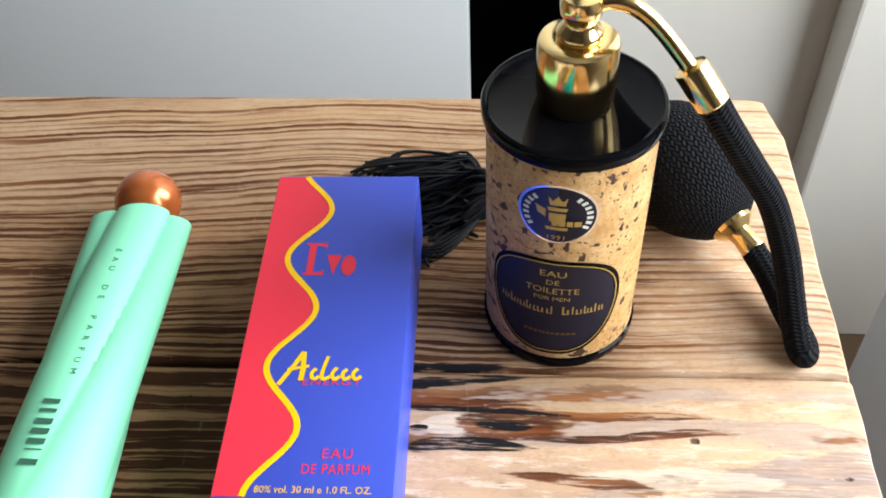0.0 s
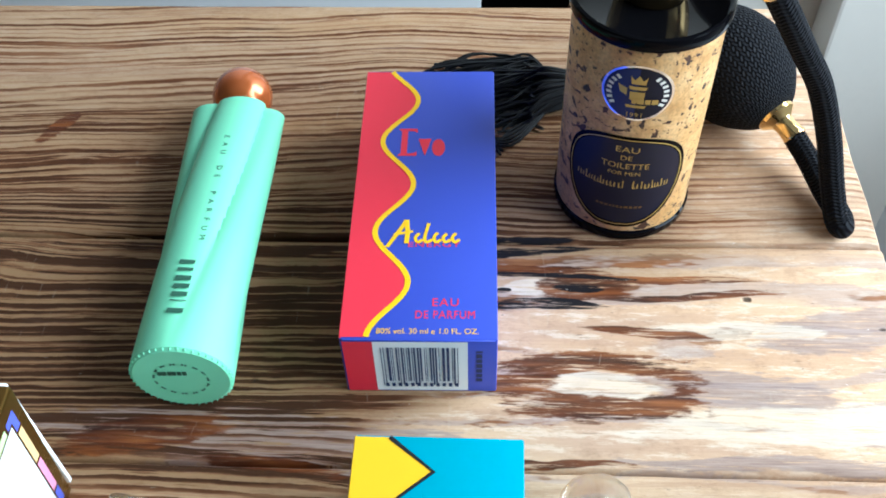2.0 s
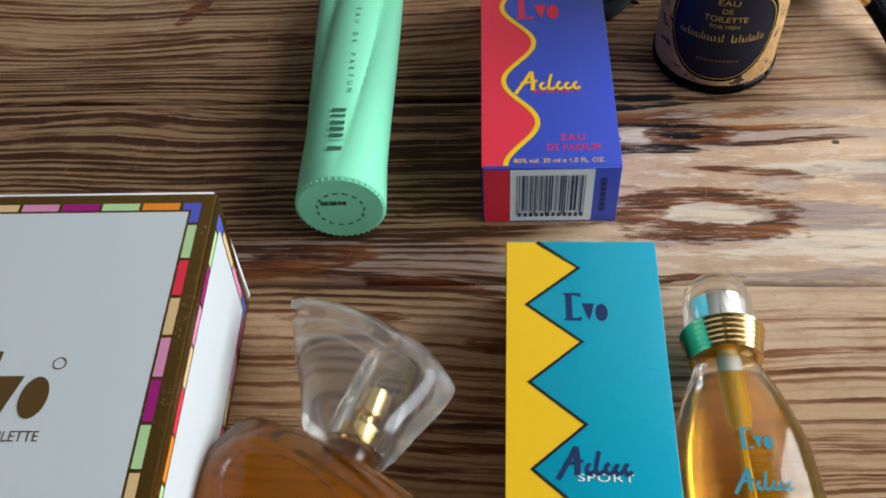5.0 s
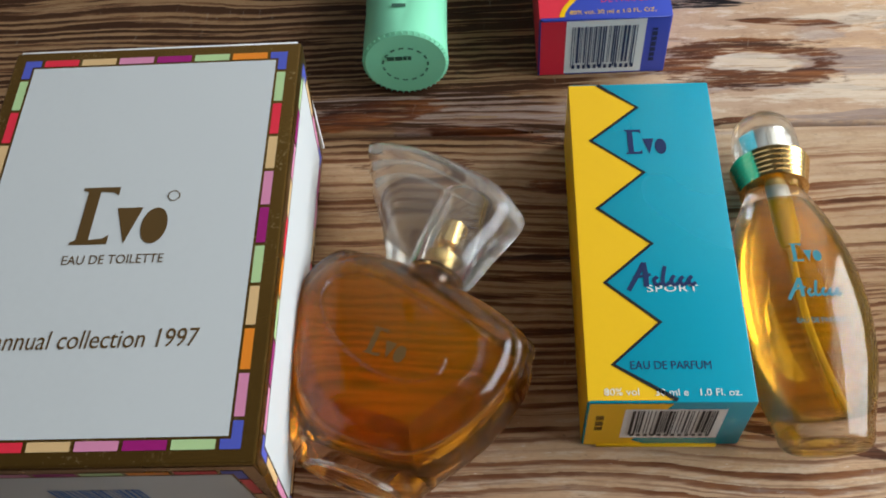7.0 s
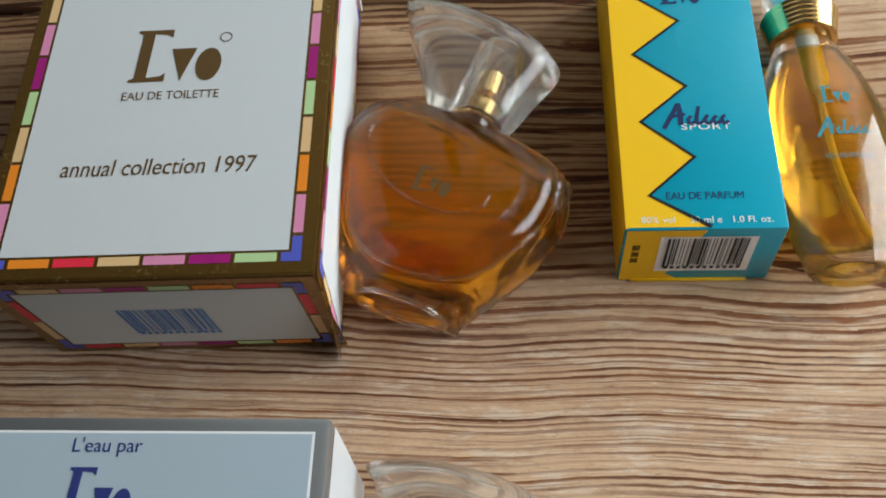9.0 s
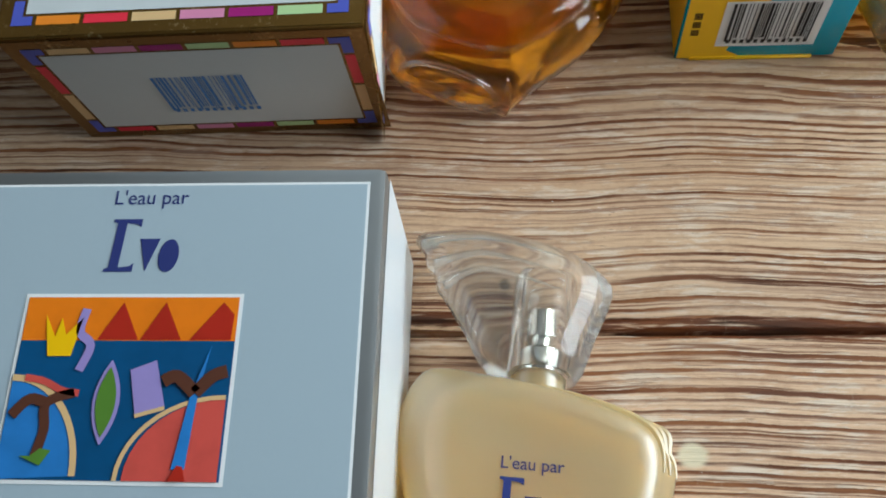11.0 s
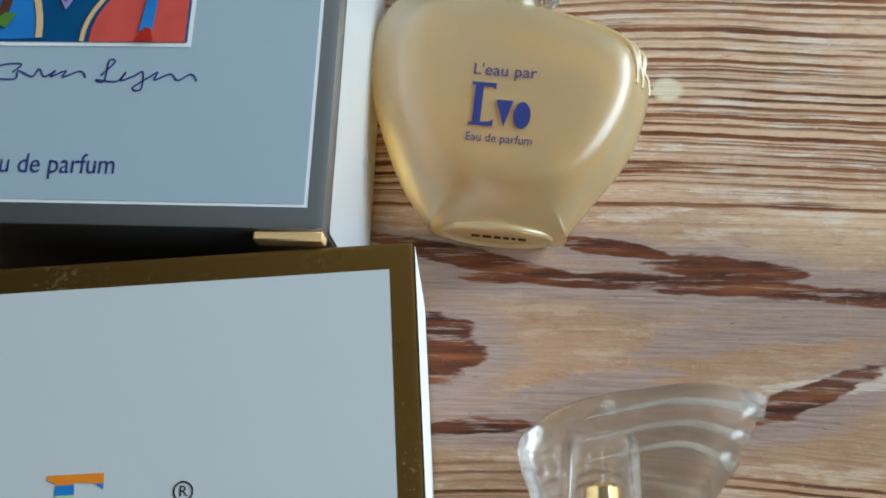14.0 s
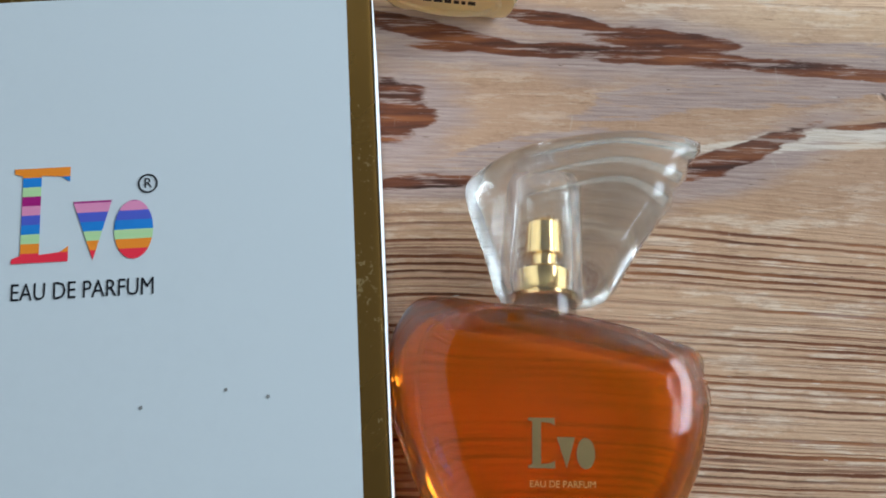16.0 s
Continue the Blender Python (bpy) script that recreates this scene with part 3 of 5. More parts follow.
def block(x0, x1, y0, y1, z0, z1, bevel=0.0, segments=2):
    bm = bmesh.new()
    bmesh.ops.create_cube(bm, size=1.0, matrix=Matrix.LocRotScale(((x0 + x1) / 2, (y0 + y1) / 2, (z0 + z1) / 2), None, (abs(x1 - x0), abs(y1 - y0), abs(z1 - z0))))
    if bevel:
        bmesh.ops.bevel(bm, geom=bm.edges[:], offset=bevel, segments=segments, profile=0.6, affect="EDGES")
    return bm


def lathe(profile, steps=48, closed=True):
    """A turned body round z from (radius, height) pairs."""
    bm = bmesh.new()
    rings = []
    for r, z in profile:
        if r < 1e-6:
            rings.append([bm.verts.new((0, 0, z))])
        else:
            rings.append([bm.verts.new((r * math.cos(2 * math.pi * i / steps), r * math.sin(2 * math.pi * i / steps), z)) for i in range(steps)])
    for a, b in zip(rings, rings[1:]):
        for i in range(steps):
            j = (i + 1) % steps
            quad = [a[i % len(a)], a[j % len(a)], b[j % len(b)], b[i % len(b)]]
            face = list(dict.fromkeys(quad))
            if len(face) > 2:
                bm.faces.new(face)
    if closed:
        for ring, flip in ((rings[0], True), (rings[-1], False)):
            if len(ring) > 2:
                bm.faces.new(ring[::-1] if flip else ring)
    bmesh.ops.recalc_face_normals(bm, faces=bm.faces[:])
    return bm


def spline(points, per=8, closed=False):
    """Catmull-Rom through a few points."""
    pts = [Vector(p) for p in points]
    out, k = [], len(pts)
    for i in range(k if closed else k - 1):
        p0, p1, p2, p3 = (pts[(i + j) % k] if closed else pts[min(max(i + j, 0), k - 1)] for j in (-1, 0, 1, 2))
        for s in range(per):
            t = s / per
            out.append(0.5 * (2 * p1 + (p2 - p0) * t + (2 * p0 - 5 * p1 + 4 * p2 - p3) * t * t + (3 * p1 - p0 - 3 * p2 + p3) * t ** 3))
    if not closed:
        out.append(pts[-1].copy())
    return out


def sweep(path, radius, sides=16, uv=True, taper=None):
    """A round tube along a list of places; u runs round it, v along it in decimetres."""
    bm = bmesh.new()
    layer = bm.loops.layers.uv.new() if uv else None
    rings, lengths, far = [], [], 0.0
    ref = Vector((0.3, 0.2, 1)).normalized()
    for i, p in enumerate(path):
        d = (path[min(i + 1, len(path) - 1)] - path[max(i - 1, 0)]).normalized()
        side = d.cross(ref)
        if side.length < 1e-4:
            side = d.orthogonal()
        side.normalize()
        up = side.cross(d).normalized()
        ref = up
        r = radius * (taper(i / (len(path) - 1)) if taper else 1.0)
        rings.append([bm.verts.new(p + r * (math.cos(2 * math.pi * k / sides) * side + math.sin(2 * math.pi * k / sides) * up)) for k in range(sides)])
        if i:
            far += (p - path[i - 1]).length
        lengths.append(far)
    for i in range(len(rings) - 1):
        for k in range(sides):
            f = bm.faces.new((rings[i][k], rings[i][(k + 1) % sides], rings[i + 1][(k + 1) % sides], rings[i + 1][k]))
            if uv:
                for loop, (u, v) in zip(f.loops, ((k, i), (k + 1, i), (k + 1, i + 1), (k, i + 1))):
                    loop[layer].uv = (u / sides, lengths[v] / D)
    bm.faces.new(rings[0][::-1])
    bm.faces.new(rings[-1])
    bmesh.ops.recalc_face_normals(bm, faces=bm.faces[:])
    return bm


def loft(layers):
    """A closed body from rings of places with the same count."""
    bm = bmesh.new()
    rings = [[bm.verts.new(p) for p in ring] for ring in layers]
    k = len(rings[0])
    for a, b in zip(rings, rings[1:]):
        for i in range(k):
            bm.faces.new((a[i], a[(i + 1) % k], b[(i + 1) % k], b[i]))
    bm.faces.new(rings[0][::-1])
    bm.faces.new(rings[-1])
    bmesh.ops.recalc_face_normals(bm, faces=bm.faces[:])
    return bm


PROUD = 0.00012  # print and labels stand this far off the card


def sheet(outline, thick=PROUD, z=0.0):
    """A thin printed shape in the plane of x and y."""
    bm = bmesh.new()
    f = bm.faces.new([bm.verts.new((p[0], p[1], z + thick)) for p in outline])
    if f.normal.z < 0:
        f.normal_flip()
    f.normal_update()
    if f.normal.z < 0:
        bmesh.ops.reverse_faces(bm, faces=[f])
    bmesh.ops.triangulate(bm, faces=bm.faces[:])
    return bm


def rect(x0, y0, x1, y1):
    return [(x0, y0), (x1, y0), (x1, y1), (x0, y1)]


def merged(bms):
    out = bmesh.new()
    for b in bms:
        me = bpy.data.meshes.new("merge")
        b.to_mesh(me)
        b.free()
        out.from_mesh(me)
        bpy.data.meshes.remove(me)
    return out


def moved(bm, m):
    bm.transform(m)
    return bm


def ribbon(points, width, z=0.0):
    """A flat stroke along a line in x and y."""
    bm = bmesh.new()
    pts = [Vector((p[0], p[1])) for p in points]
    rows = []
    for i, p in enumerate(pts):
        d = (pts[min(i + 1, len(pts) - 1)] - pts[max(i - 1, 0)]).normalized()
        s = Vector((-d.y, d.x)) * width / 2
        rows.append((bm.verts.new((p.x - s.x, p.y - s.y, z)), bm.verts.new((p.x + s.x, p.y + s.y, z))))
    for a, b in zip(rows, rows[1:]):
        bm.faces.new((a[0], b[0], b[1], a[1]))
    return bm


def letters(text, height, spacing=1.0, shear=0.0, width=None):
    """Words in the built-in font as a flat bmesh with its middle at the origin; height is that of a capital."""
    cu = bpy.data.curves.new("words", "FONT")
    cu.body, cu.align_x, cu.align_y = text, "CENTER", "CENTER"
    cu.size, cu.space_character, cu.shear, cu.resolution_u = height / 0.7, spacing, shear, 3
    ob = bpy.data.objects.new("words", cu)
    scene.collection.objects.link(ob)
    me = bpy.data.meshes.new_from_object(ob.evaluated_get(bpy.context.evaluated_depsgraph_get()))
    bm = bmesh.new()
    bm.from_mesh(me)
    bpy.data.objects.remove(ob)
    bpy.data.curves.remove(cu)
    bpy.data.meshes.remove(me)
    if width:
        xs = [v.co.x for v in bm.verts]
        bm.transform(Matrix.Diagonal((width / (max(xs) - min(xs)), 1, 1, 1)))
    return bm


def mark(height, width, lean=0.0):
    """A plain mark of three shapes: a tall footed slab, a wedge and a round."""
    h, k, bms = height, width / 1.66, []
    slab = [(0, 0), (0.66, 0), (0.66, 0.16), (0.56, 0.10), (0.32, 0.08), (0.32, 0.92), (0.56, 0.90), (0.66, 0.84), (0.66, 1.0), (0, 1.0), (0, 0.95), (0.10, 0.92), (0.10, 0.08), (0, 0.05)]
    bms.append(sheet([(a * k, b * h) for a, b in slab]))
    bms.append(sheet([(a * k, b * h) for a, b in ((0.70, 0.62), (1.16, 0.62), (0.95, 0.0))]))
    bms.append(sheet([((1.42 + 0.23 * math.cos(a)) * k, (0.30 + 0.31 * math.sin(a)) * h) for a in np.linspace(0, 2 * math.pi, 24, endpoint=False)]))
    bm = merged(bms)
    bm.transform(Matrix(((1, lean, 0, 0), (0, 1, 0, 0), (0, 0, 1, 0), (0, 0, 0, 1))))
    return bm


def brush(length, height, width):
    """A plain brush mark: a tall slanted peak and a row of short slanted strokes."""
    L, h = length, height
    bms = [ribbon([(0, -0.15 * h), (0.16 * L, 0.55 * h), (0.25 * L, h)], width), ribbon([(0.25 * L, h), (0.27 * L, 0.4 * h), (0.26 * L, 0.0)], width * 1.1, PROUD * 0.4),
           ribbon([(0.08 * L, 0.36 * h), (0.34 * L, 0.5 * h)], width * 0.7, PROUD * 0.8)]
    for i in range(5):
        a = (0.38 + 0.125 * i) * L
        tall = (0.42, 0.85, 0.45, 0.40, 0.42)[i] * h
        bms.append(ribbon(spline([(a + 0.05 * L, tall), (a, 0.25 * h), (a + 0.03 * L, 0.05 * h), (a + 0.10 * L, 0.16 * h)], 4), width * 0.8, PROUD * 0.2 * i))
    return merged(bms)


def bars(length, height, count, gap=0.3, seed=1):
    """Unreadable writing: a row of plain bars."""
    rnd = random.Random(seed)
    widths = [rnd.uniform(0.6, 1.4) for _ in range(count)]
    unit = length / (sum(widths) + gap * (count - 1))
    bms, at = [], 0.0
    for w in widths:
        bms.append(sheet(rect(at, 0, at + w * unit, height)))
        at += (w + gap) * unit
    return moved(merged(bms), Matrix.Translation((-length / 2, -height / 2, 0)))


def strokes(length, height, seed):
    """Writing that stays plain: thin upright bars of two heights, in two groups."""
    rnd = random.Random(seed)
    bms, at = [], 0.0
    while at < length:
        wide = rnd.uniform(0.016, 0.026) * length
        tall = height * (1.0 if rnd.random() < 0.25 else 0.62)
        if abs(at / length - 0.54) > 0.03:
            bms.append(sheet(rect(at, 0, at + wide * 0.62, tall)))
            if rnd.random() < 0.6:
                bms.append(sheet(rect(at + wide * 0.62, 0, at + wide * 1.3, tall * 0.2)))
        at += wide * 1.75
    return moved(merged(bms), Matrix.Translation((-length / 2, -height / 2, 0)))


def stripes(width, height, count, seed):
    """The upright lines of a bar code, of uneven width, with a row of digits' feet below."""
    rnd = random.Random(seed)
    bms, at = [], 0.0
    cells = [rnd.choice((1, 1, 2, 3)) for _ in range(2 * count)]
    unit = width / sum(cells)
    for i, c in enumerate(cells):
        if i % 2 == 0:
            low = 0.0 if i % 12 in (0, 2) else 0.10 * height
            bms.append(sheet(rect(at, low, at + c * unit, height)))
        at += c * unit
    for i in range(12):
        a = width * (i + 0.3) / 12
        bms.append(sheet(rect(a, -0.05 * height, a + width * 0.045, 0.05 * height)))
    return merged(bms)


def flat(x, y, z, rot=0.0, tip=0.0):
    """The pose of something printed: x, y, z in metres, turned in its plane, tipped up by so many degrees."""
    return pose(x, y, z, tip, 0, rot)


def printed(name, bm, material, parent, m, label="", kind=""):
    """A printed mark on a face of its thing."""
    bm.transform(m)
    return tagged(add(name, bm, material, parent, label, smooth=False), kind=kind)


# ---- the room ----
tagged(add("floor", block(-2.6, 1.0, -2.6, 0.72, -0.10, 0.0), M["floor"], smooth=False), "brown wooden floor below the table", "floor", kind="structure")
tagged(add("ceiling", block(-2.7, 1.1, -2.7, 0.85, 2.5, 2.6), M["ceiling"], smooth=False), "plain ceiling out of view, dark to cut bounced light", "ceiling", kind="structure")
wall_n = new("wall_north")
tagged(wall_n, "warm white plaster wall beside a white door", "wall", kind="structure")
add("wall_panel", block(0.096, 1.0, 0.72, 0.84, 0.0, 2.5), M["wall"], wall_n, smooth=False)
add("wall_panel", block(-2.6, 0.096, 0.72, 0.84, 2.04, 2.5), M["wall"], wall_n, smooth=False)
add("wall_panel", block(-2.6, -0.85, 0.72, 0.84, 0.0, 2.04), M["wall"], wall_n, smooth=False)
# the two walls out of view, darkened to weaken the fill light
tagged(add("wall_south", block(-2.6, 1.0, -2.72, -2.6, 0.0, 2.5), M["far_wall"], smooth=False), "plain wall out of view, dark to cut bounced light", "wall", kind="structure")
tagged(add("wall_west", block(-2.72, -2.6, -2.72, 0.84, 0.0, 2.5), M["far_wall"], smooth=False), "plain wall out of view, dark to cut bounced light", "wall", kind="structure")
wall_e = new("wall_east")
tagged(wall_e, "warm white plaster wall with a window", "wall", kind="structure")
W = WINDOW
add("wall_panel", block(W["x"], 1.0, W["y1"], 0.72, 0.0, 2.5), M["wall"], wall_e, smooth=False)
add("wall_panel", block(W["x"], 1.0, -2.6, W["y0"], 0.0, 2.5), M["wall"], wall_e, smooth=False)
add("wall_panel", block(W["x"], 1.0, W["y0"], W["y1"], 0.0, W["z0"]), M["wall"], wall_e, smooth=False)
add("wall_panel", block(W["x"], 1.0, W["y0"], W["y1"], W["z1"], 2.5), M["wall"], wall_e, smooth=False)
add("wall_pier", block(0.345, W["x"], 0.665, 0.72, 0.0, 2.5, 0.004), M["wall"], wall_e, smooth=False)
win = new("window_1")
tagged(win, "white framed window beside the table", "window", kind="structure")
for a in (W["y0"], W["y1"] - 0.05, (W["y0"] + W["y1"]) / 2 - 0.025):
    add("window_frame", block(0.91, 0.96, a, a + 0.05, W["z0"], W["z1"], 0.003), M["door_paint"], win)
for a in (W["z0"], W["z1"] - 0.05):
    add("window_frame", block(0.915, 0.955, W["y0"] + 0.05, W["y1"] - 0.05, a, a + 0.05, 0.003), M["door_paint"], win)
# a passage behind the gap beside the door, its darkness put into near-black walls
dark = new("passage")
tagged(dark, "dark passage behind a door that stands ajar", "passage", kind="structure")
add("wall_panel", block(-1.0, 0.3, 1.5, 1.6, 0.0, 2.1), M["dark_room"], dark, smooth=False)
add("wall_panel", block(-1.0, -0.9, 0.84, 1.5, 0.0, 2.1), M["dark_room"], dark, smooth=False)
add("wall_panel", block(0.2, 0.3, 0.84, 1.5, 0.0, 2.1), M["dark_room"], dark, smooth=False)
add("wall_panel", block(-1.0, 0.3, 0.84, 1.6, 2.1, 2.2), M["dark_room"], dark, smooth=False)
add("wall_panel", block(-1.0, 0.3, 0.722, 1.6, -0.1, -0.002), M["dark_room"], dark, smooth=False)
door = thing("door", pose(-0.012, 0.71, 0), "smooth white painted door standing ajar", "door")
door["kind"] = "structure"
add("leaf", block(-0.85, 0.0, -0.02, 0.02, 0.008, 2.03, 0.002), M["door_paint"], door)

cup = thing("low_cupboard", pose(0.46, -0.05, 0), "low white painted cupboard standing beside the table", "cupboard")
add("body", block(-0.13, 0.13, -0.40, 0.46, 0.05, 0.42, 0.003), M["door_paint"], cup)
add("top", block(-0.135, 0.135, -0.405, 0.465, 0.421, 0.440, 0.004), M["door_paint"], cup)
add("plinth", block(-0.11, 0.12, -0.38, 0.44, 0.0, 0.0495), M["door_paint"], cup)

# ---- the table ----
table = thing("table", pose(0, 0, TOP), "old pine table with worn brown stain and white wash", "table")
EDGE_X, BACK_Y = 0.1295, 0.191


def plank(y0, y1, x0=-0.62, x1=EDGE_X, corner_back=False, name="plank"):
    """One board of the table top: worn, rounded edges, an uneven end, the corner cut off at the back."""
    bm = bmesh.new()
    nx, rows = 64, []
    ys = [y0 + 0.0004, y0 + 0.0012, y0 + 0.003] + [y0 + (y1 - y0) * k / 6 for k in range(1, 6)] + [y1 - 0.003, y1 - 0.0012, y1 - 0.0004]
    zs = [-0.0016, -0.0005, 0.0] + [0.0] * 5 + [0.0, -0.0005, -0.0016]
    for yy, zz in zip(ys, zs):
        row = []
        for k in range(nx + 1):
            xx = x0 + (x1 - x0) * k / nx
            end = 0.0012 * (noise.noise(Vector((3.1, yy * 140, 0.5))) + 0.5 * noise.noise(Vector((7.1, yy * 600, 1.5))))
            if corner_back and yy > BACK_Y - 0.011:
                end -= (yy - (BACK_Y - 0.011)) ** 2 * 55
            xk = xx + (end if k > nx - 3 else 0.0)
            drop = (0.0, -0.0006, -0.0025)[k - nx + 2] if k >= nx - 2 else 0.0
            if k == nx - 1:
                xk = x1 + end - 0.0012
            if k == nx - 2:
                xk = x1 + end - 0.004
            edge = 0.00035 * noise.noise(Vector((xx * 60, y0 * 50, 2.0)))
            row.append(bm.verts.new((xk, yy + (edge if zz < 0 else 0.0), zz + drop + 0.00012 * noise.noise(Vector((xx * 30, yy * 60, 0))))))
        rows.append(row)
    for a, b in zip(rows, rows[1:]):
        for k in range(nx):
            bm.faces.new((a[k], a[k + 1], b[k + 1], b[k]))
    rim = bmesh.ops.extrude_edge_only(bm, edges=[e for e in bm.edges if e.is_boundary])
    for v in [g for g in rim["geom"] if isinstance(g, bmesh.types.BMVert)]:
        v.co.z = -0.026
    bmesh.ops.contextual_create(bm, geom=[e for e in bm.edges if e.is_boundary])
    bmesh.ops.recalc_face_normals(bm, faces=bm.faces[:])
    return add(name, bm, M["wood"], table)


BOARDS = [(-0.62, -0.420), (-0.420, -0.2215), (-0.2215, -0.0255), (-0.0255, 0.0595), (0.0595, BACK_Y)]
for y0, y1 in BOARDS:
    plank(y0, y1, corner_back=(y1 == BACK_Y))
add("apron", block(-0.56, 0.08, 0.13, 0.15, -0.12, -0.0262, 0.002), M["wood"], table)
add("apron", block(-0.56, 0.08, -0.56, -0.54, -0.12, -0.0262, 0.002), M["wood"], table)
for lx in (-0.57, 0.05):
    for ly in (-0.57, 0.11):
        add("leg", block(lx, lx + 0.05, ly, ly + 0.05, -TOP, -0.0262, 0.003), M["wood"], table)

# ---- cartons ----


def carton(name, m, w, l, h, card, label, group="cartons", bevel=0.0006, tuck=(0.0, 0.0)):
    """A closed folding carton lying on its back: near right corner at its origin, x to the left is minus, y away.
    Its right and near walls may draw in towards the table by tuck."""
    t = thing(name, m, label, "box", group)
    bm = block(-w, 0, 0, l, 0.0002, h, bevel)
    for v in bm.verts:
        low = 1.0 - v.co.z / h
        v.co.x -= tuck[0] * low * (v.co.x > -w / 2)
        v.co.y += tuck[1] * low * (v.co.y < l / 2)
    add("body", bm, card, t)
    return t


def right_wall(h, drawn=0.0):
    """The pose of prints on the right wall: x runs away, y up."""
    return pose(-drawn, 0, 0, 90, 0, 90) @ pose(0, 0, 0, math.degrees(math.atan2(drawn, h)), 0, 0)


def near_wall(w, h, drawn=0.0):
    """The pose of prints on the near wall: x runs to the right from its left edge, y up."""
    return pose(-w, drawn, 0, 90, 0, 0) @ pose(0, 0, 0, math.degrees(math.atan2(drawn, h)), 0, 0)


# red and blue carton
w, l, h = 0.0448, 0.1150, 0.0277
m = pose(0, 0, TOP, 0, 0, 0.9) @ pose(0.0, 0.0, 0)
box = carton("perfume_carton", m, w, l, h, M["blue"], "red and blue perfume carton with a wavy yellow line")
wave = [(-0.0317 + 0.0055 * math.cos(2 * math.pi * (y - 0.0992) / 0.0396), y) for y in np.linspace(0.0006, l - 0.0006, 90)]
printed("red_field", sheet([(-w + 0.0005, 0.0006), *wave, (-w + 0.0005, l - 0.0006)]), M["red"], box, flat(0, 0, h), "red printed field")
printed("yellow_line", ribbon(wave, 0.0017, PROUD * 1.8), M["yellow"], box, flat(0, 0, h), "wavy yellow line")
printed("red_side", sheet(rect(0.0006, 0.0008, l - 0.0006, h - 0.0006)), M["red"], box, Matrix.Translation((-w, l, 0)) @ pose(0, 0, 0, 90, 0, -90), "red printed side")
printed("red_end", sheet(rect(-w + 0.0006, 0.0006, -0.0352, h - 0.0006)), M["red"], box, pose(0, 0, 0, 90), "red printed end")
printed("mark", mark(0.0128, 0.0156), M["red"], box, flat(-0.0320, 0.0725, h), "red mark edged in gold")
printed("brush_mark", brush(0.0225, 0.0095, 0.0013), M["yellow"], box, flat(-0.0332, 0.0350, h + PROUD), "yellow brush mark")
printed("writing", letters("ENERGY", 0.0019, 1.1, width=0.0158), M["red"], box, flat(-0.0190, 0.0345, h + PROUD))
printed("writing", letters("EAU", 0.0028, 1.15), M["red"], box, flat(-0.0150, 0.0127, h + PROUD))
printed("writing", letters("DE PARFUM", 0.0028, 1.1, width=0.0170), M["red"], box, flat(-0.0150, 0.0083, h + PROUD))
printed("writing", letters("80% vol. 30 ml e 1.0 FL. OZ.", 0.0019, width=0.0290), M["yellow"], box, flat(-0.0199, 0.0026, h + PROUD))
printed("bar_code_label", sheet(rect(-0.0356, 0.0012, -0.0085, h - 0.0010), PROUD * 1.5), M["paper"], box, pose(0, 0, 0, 90), "white label with a blue bar code")
printed("bar_code", moved(stripes(0.0225, 0.0195, 26, 4), pose(-0.0335, 0.0045, PROUD * 2.5)), M["navy"], box, pose(0, 0, 0, 90), kind="stuff")
printed("small_print", moved(bars(0.016, 0.0018, 7, 0.3, 5), pose(-0.0052, 0.014, 0, 0, 0, 90)), M["navy"], box, pose(0, 0, 0, 90), kind="stuff")
add("flap", block(-w + 0.0008, -0.0008, -0.0004, 0.0006, h - 0.0010, h - 0.0002, 0.0002, 1), M["blue"], box)

add("red_edge", block(-w - 0.00012, -w + 0.0007, 0.0004, l - 0.0004, h - 0.0007, h + 0.00012, 0.0002, 1), M["red"], box)

# teal and yellow carton
w, l, h = 0.0436, 0.1090, 0.0296
m = pose(0.0062, -0.1410, TOP, 0, 0, -0.3)
box = carton("perfume_carton", m, w, l, h, M["teal"], "teal and yellow perfume carton with a black zigzag")
x_l, x_r = -0.0379, -0.0228
pts = [(-0.0346, l - 0.0006)]
for k in range(4):
    pts += [(x_r, 0.0990 - 0.0252 * k), (x_l + 0.0005 * k, 0.0861 - 0.0251 * k)]
pts += [(-0.0205, 0.0006)]
printed("yellow_field", sheet([*pts, (-w + 0.0005, 0.0006), (-w + 0.0005, l - 0.0006)]), M["amber"], box, flat(0, 0, h), "yellow printed field")
printed("zigzag_line", ribbon(pts, 0.0012, PROUD * 2), M["ink"], box, flat(0, 0, h), "black zigzag line")
printed("yellow_side", sheet(rect(0.0006, 0.0008, l - 0.0006, h - 0.0006)), M["amber"], box, Matrix.Translation((-w, l, 0)) @ pose(0, 0, 0, 90, 0, -90), "yellow printed side")
printed("yellow_end", sheet([(-w + 0.0006, 0.0006), (-0.0250, 0.0006), (-0.0300, 0.0040), (-0.0215, h - 0.0006), (-w + 0.0006, h - 0.0006)]), M["amber"], box, pose(0, 0, 0, 90))
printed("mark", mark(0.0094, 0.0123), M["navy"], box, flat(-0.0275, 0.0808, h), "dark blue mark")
printed("brush_mark", brush(0.0190, 0.0078, 0.0013), M["navy"], box, flat(-0.0305, 0.0345, h + PROUD), "dark blue brush mark")
printed("writing", letters("SPORT", 0.0021, 1.1, width=0.0140), M["white_ink"], box, flat(-0.0186, 0.0338, h + PROUD))
printed("writing", letters("EAU DE PARFUM", 0.0024, width=0.0210), M["navy"], box, flat(-0.0213, 0.0105, h + PROUD))
printed("writing", letters("80% vol", 0.0020, width=0.0090), M["white_ink"], box, flat(-0.0347, 0.0028, h + PROUD * 2))
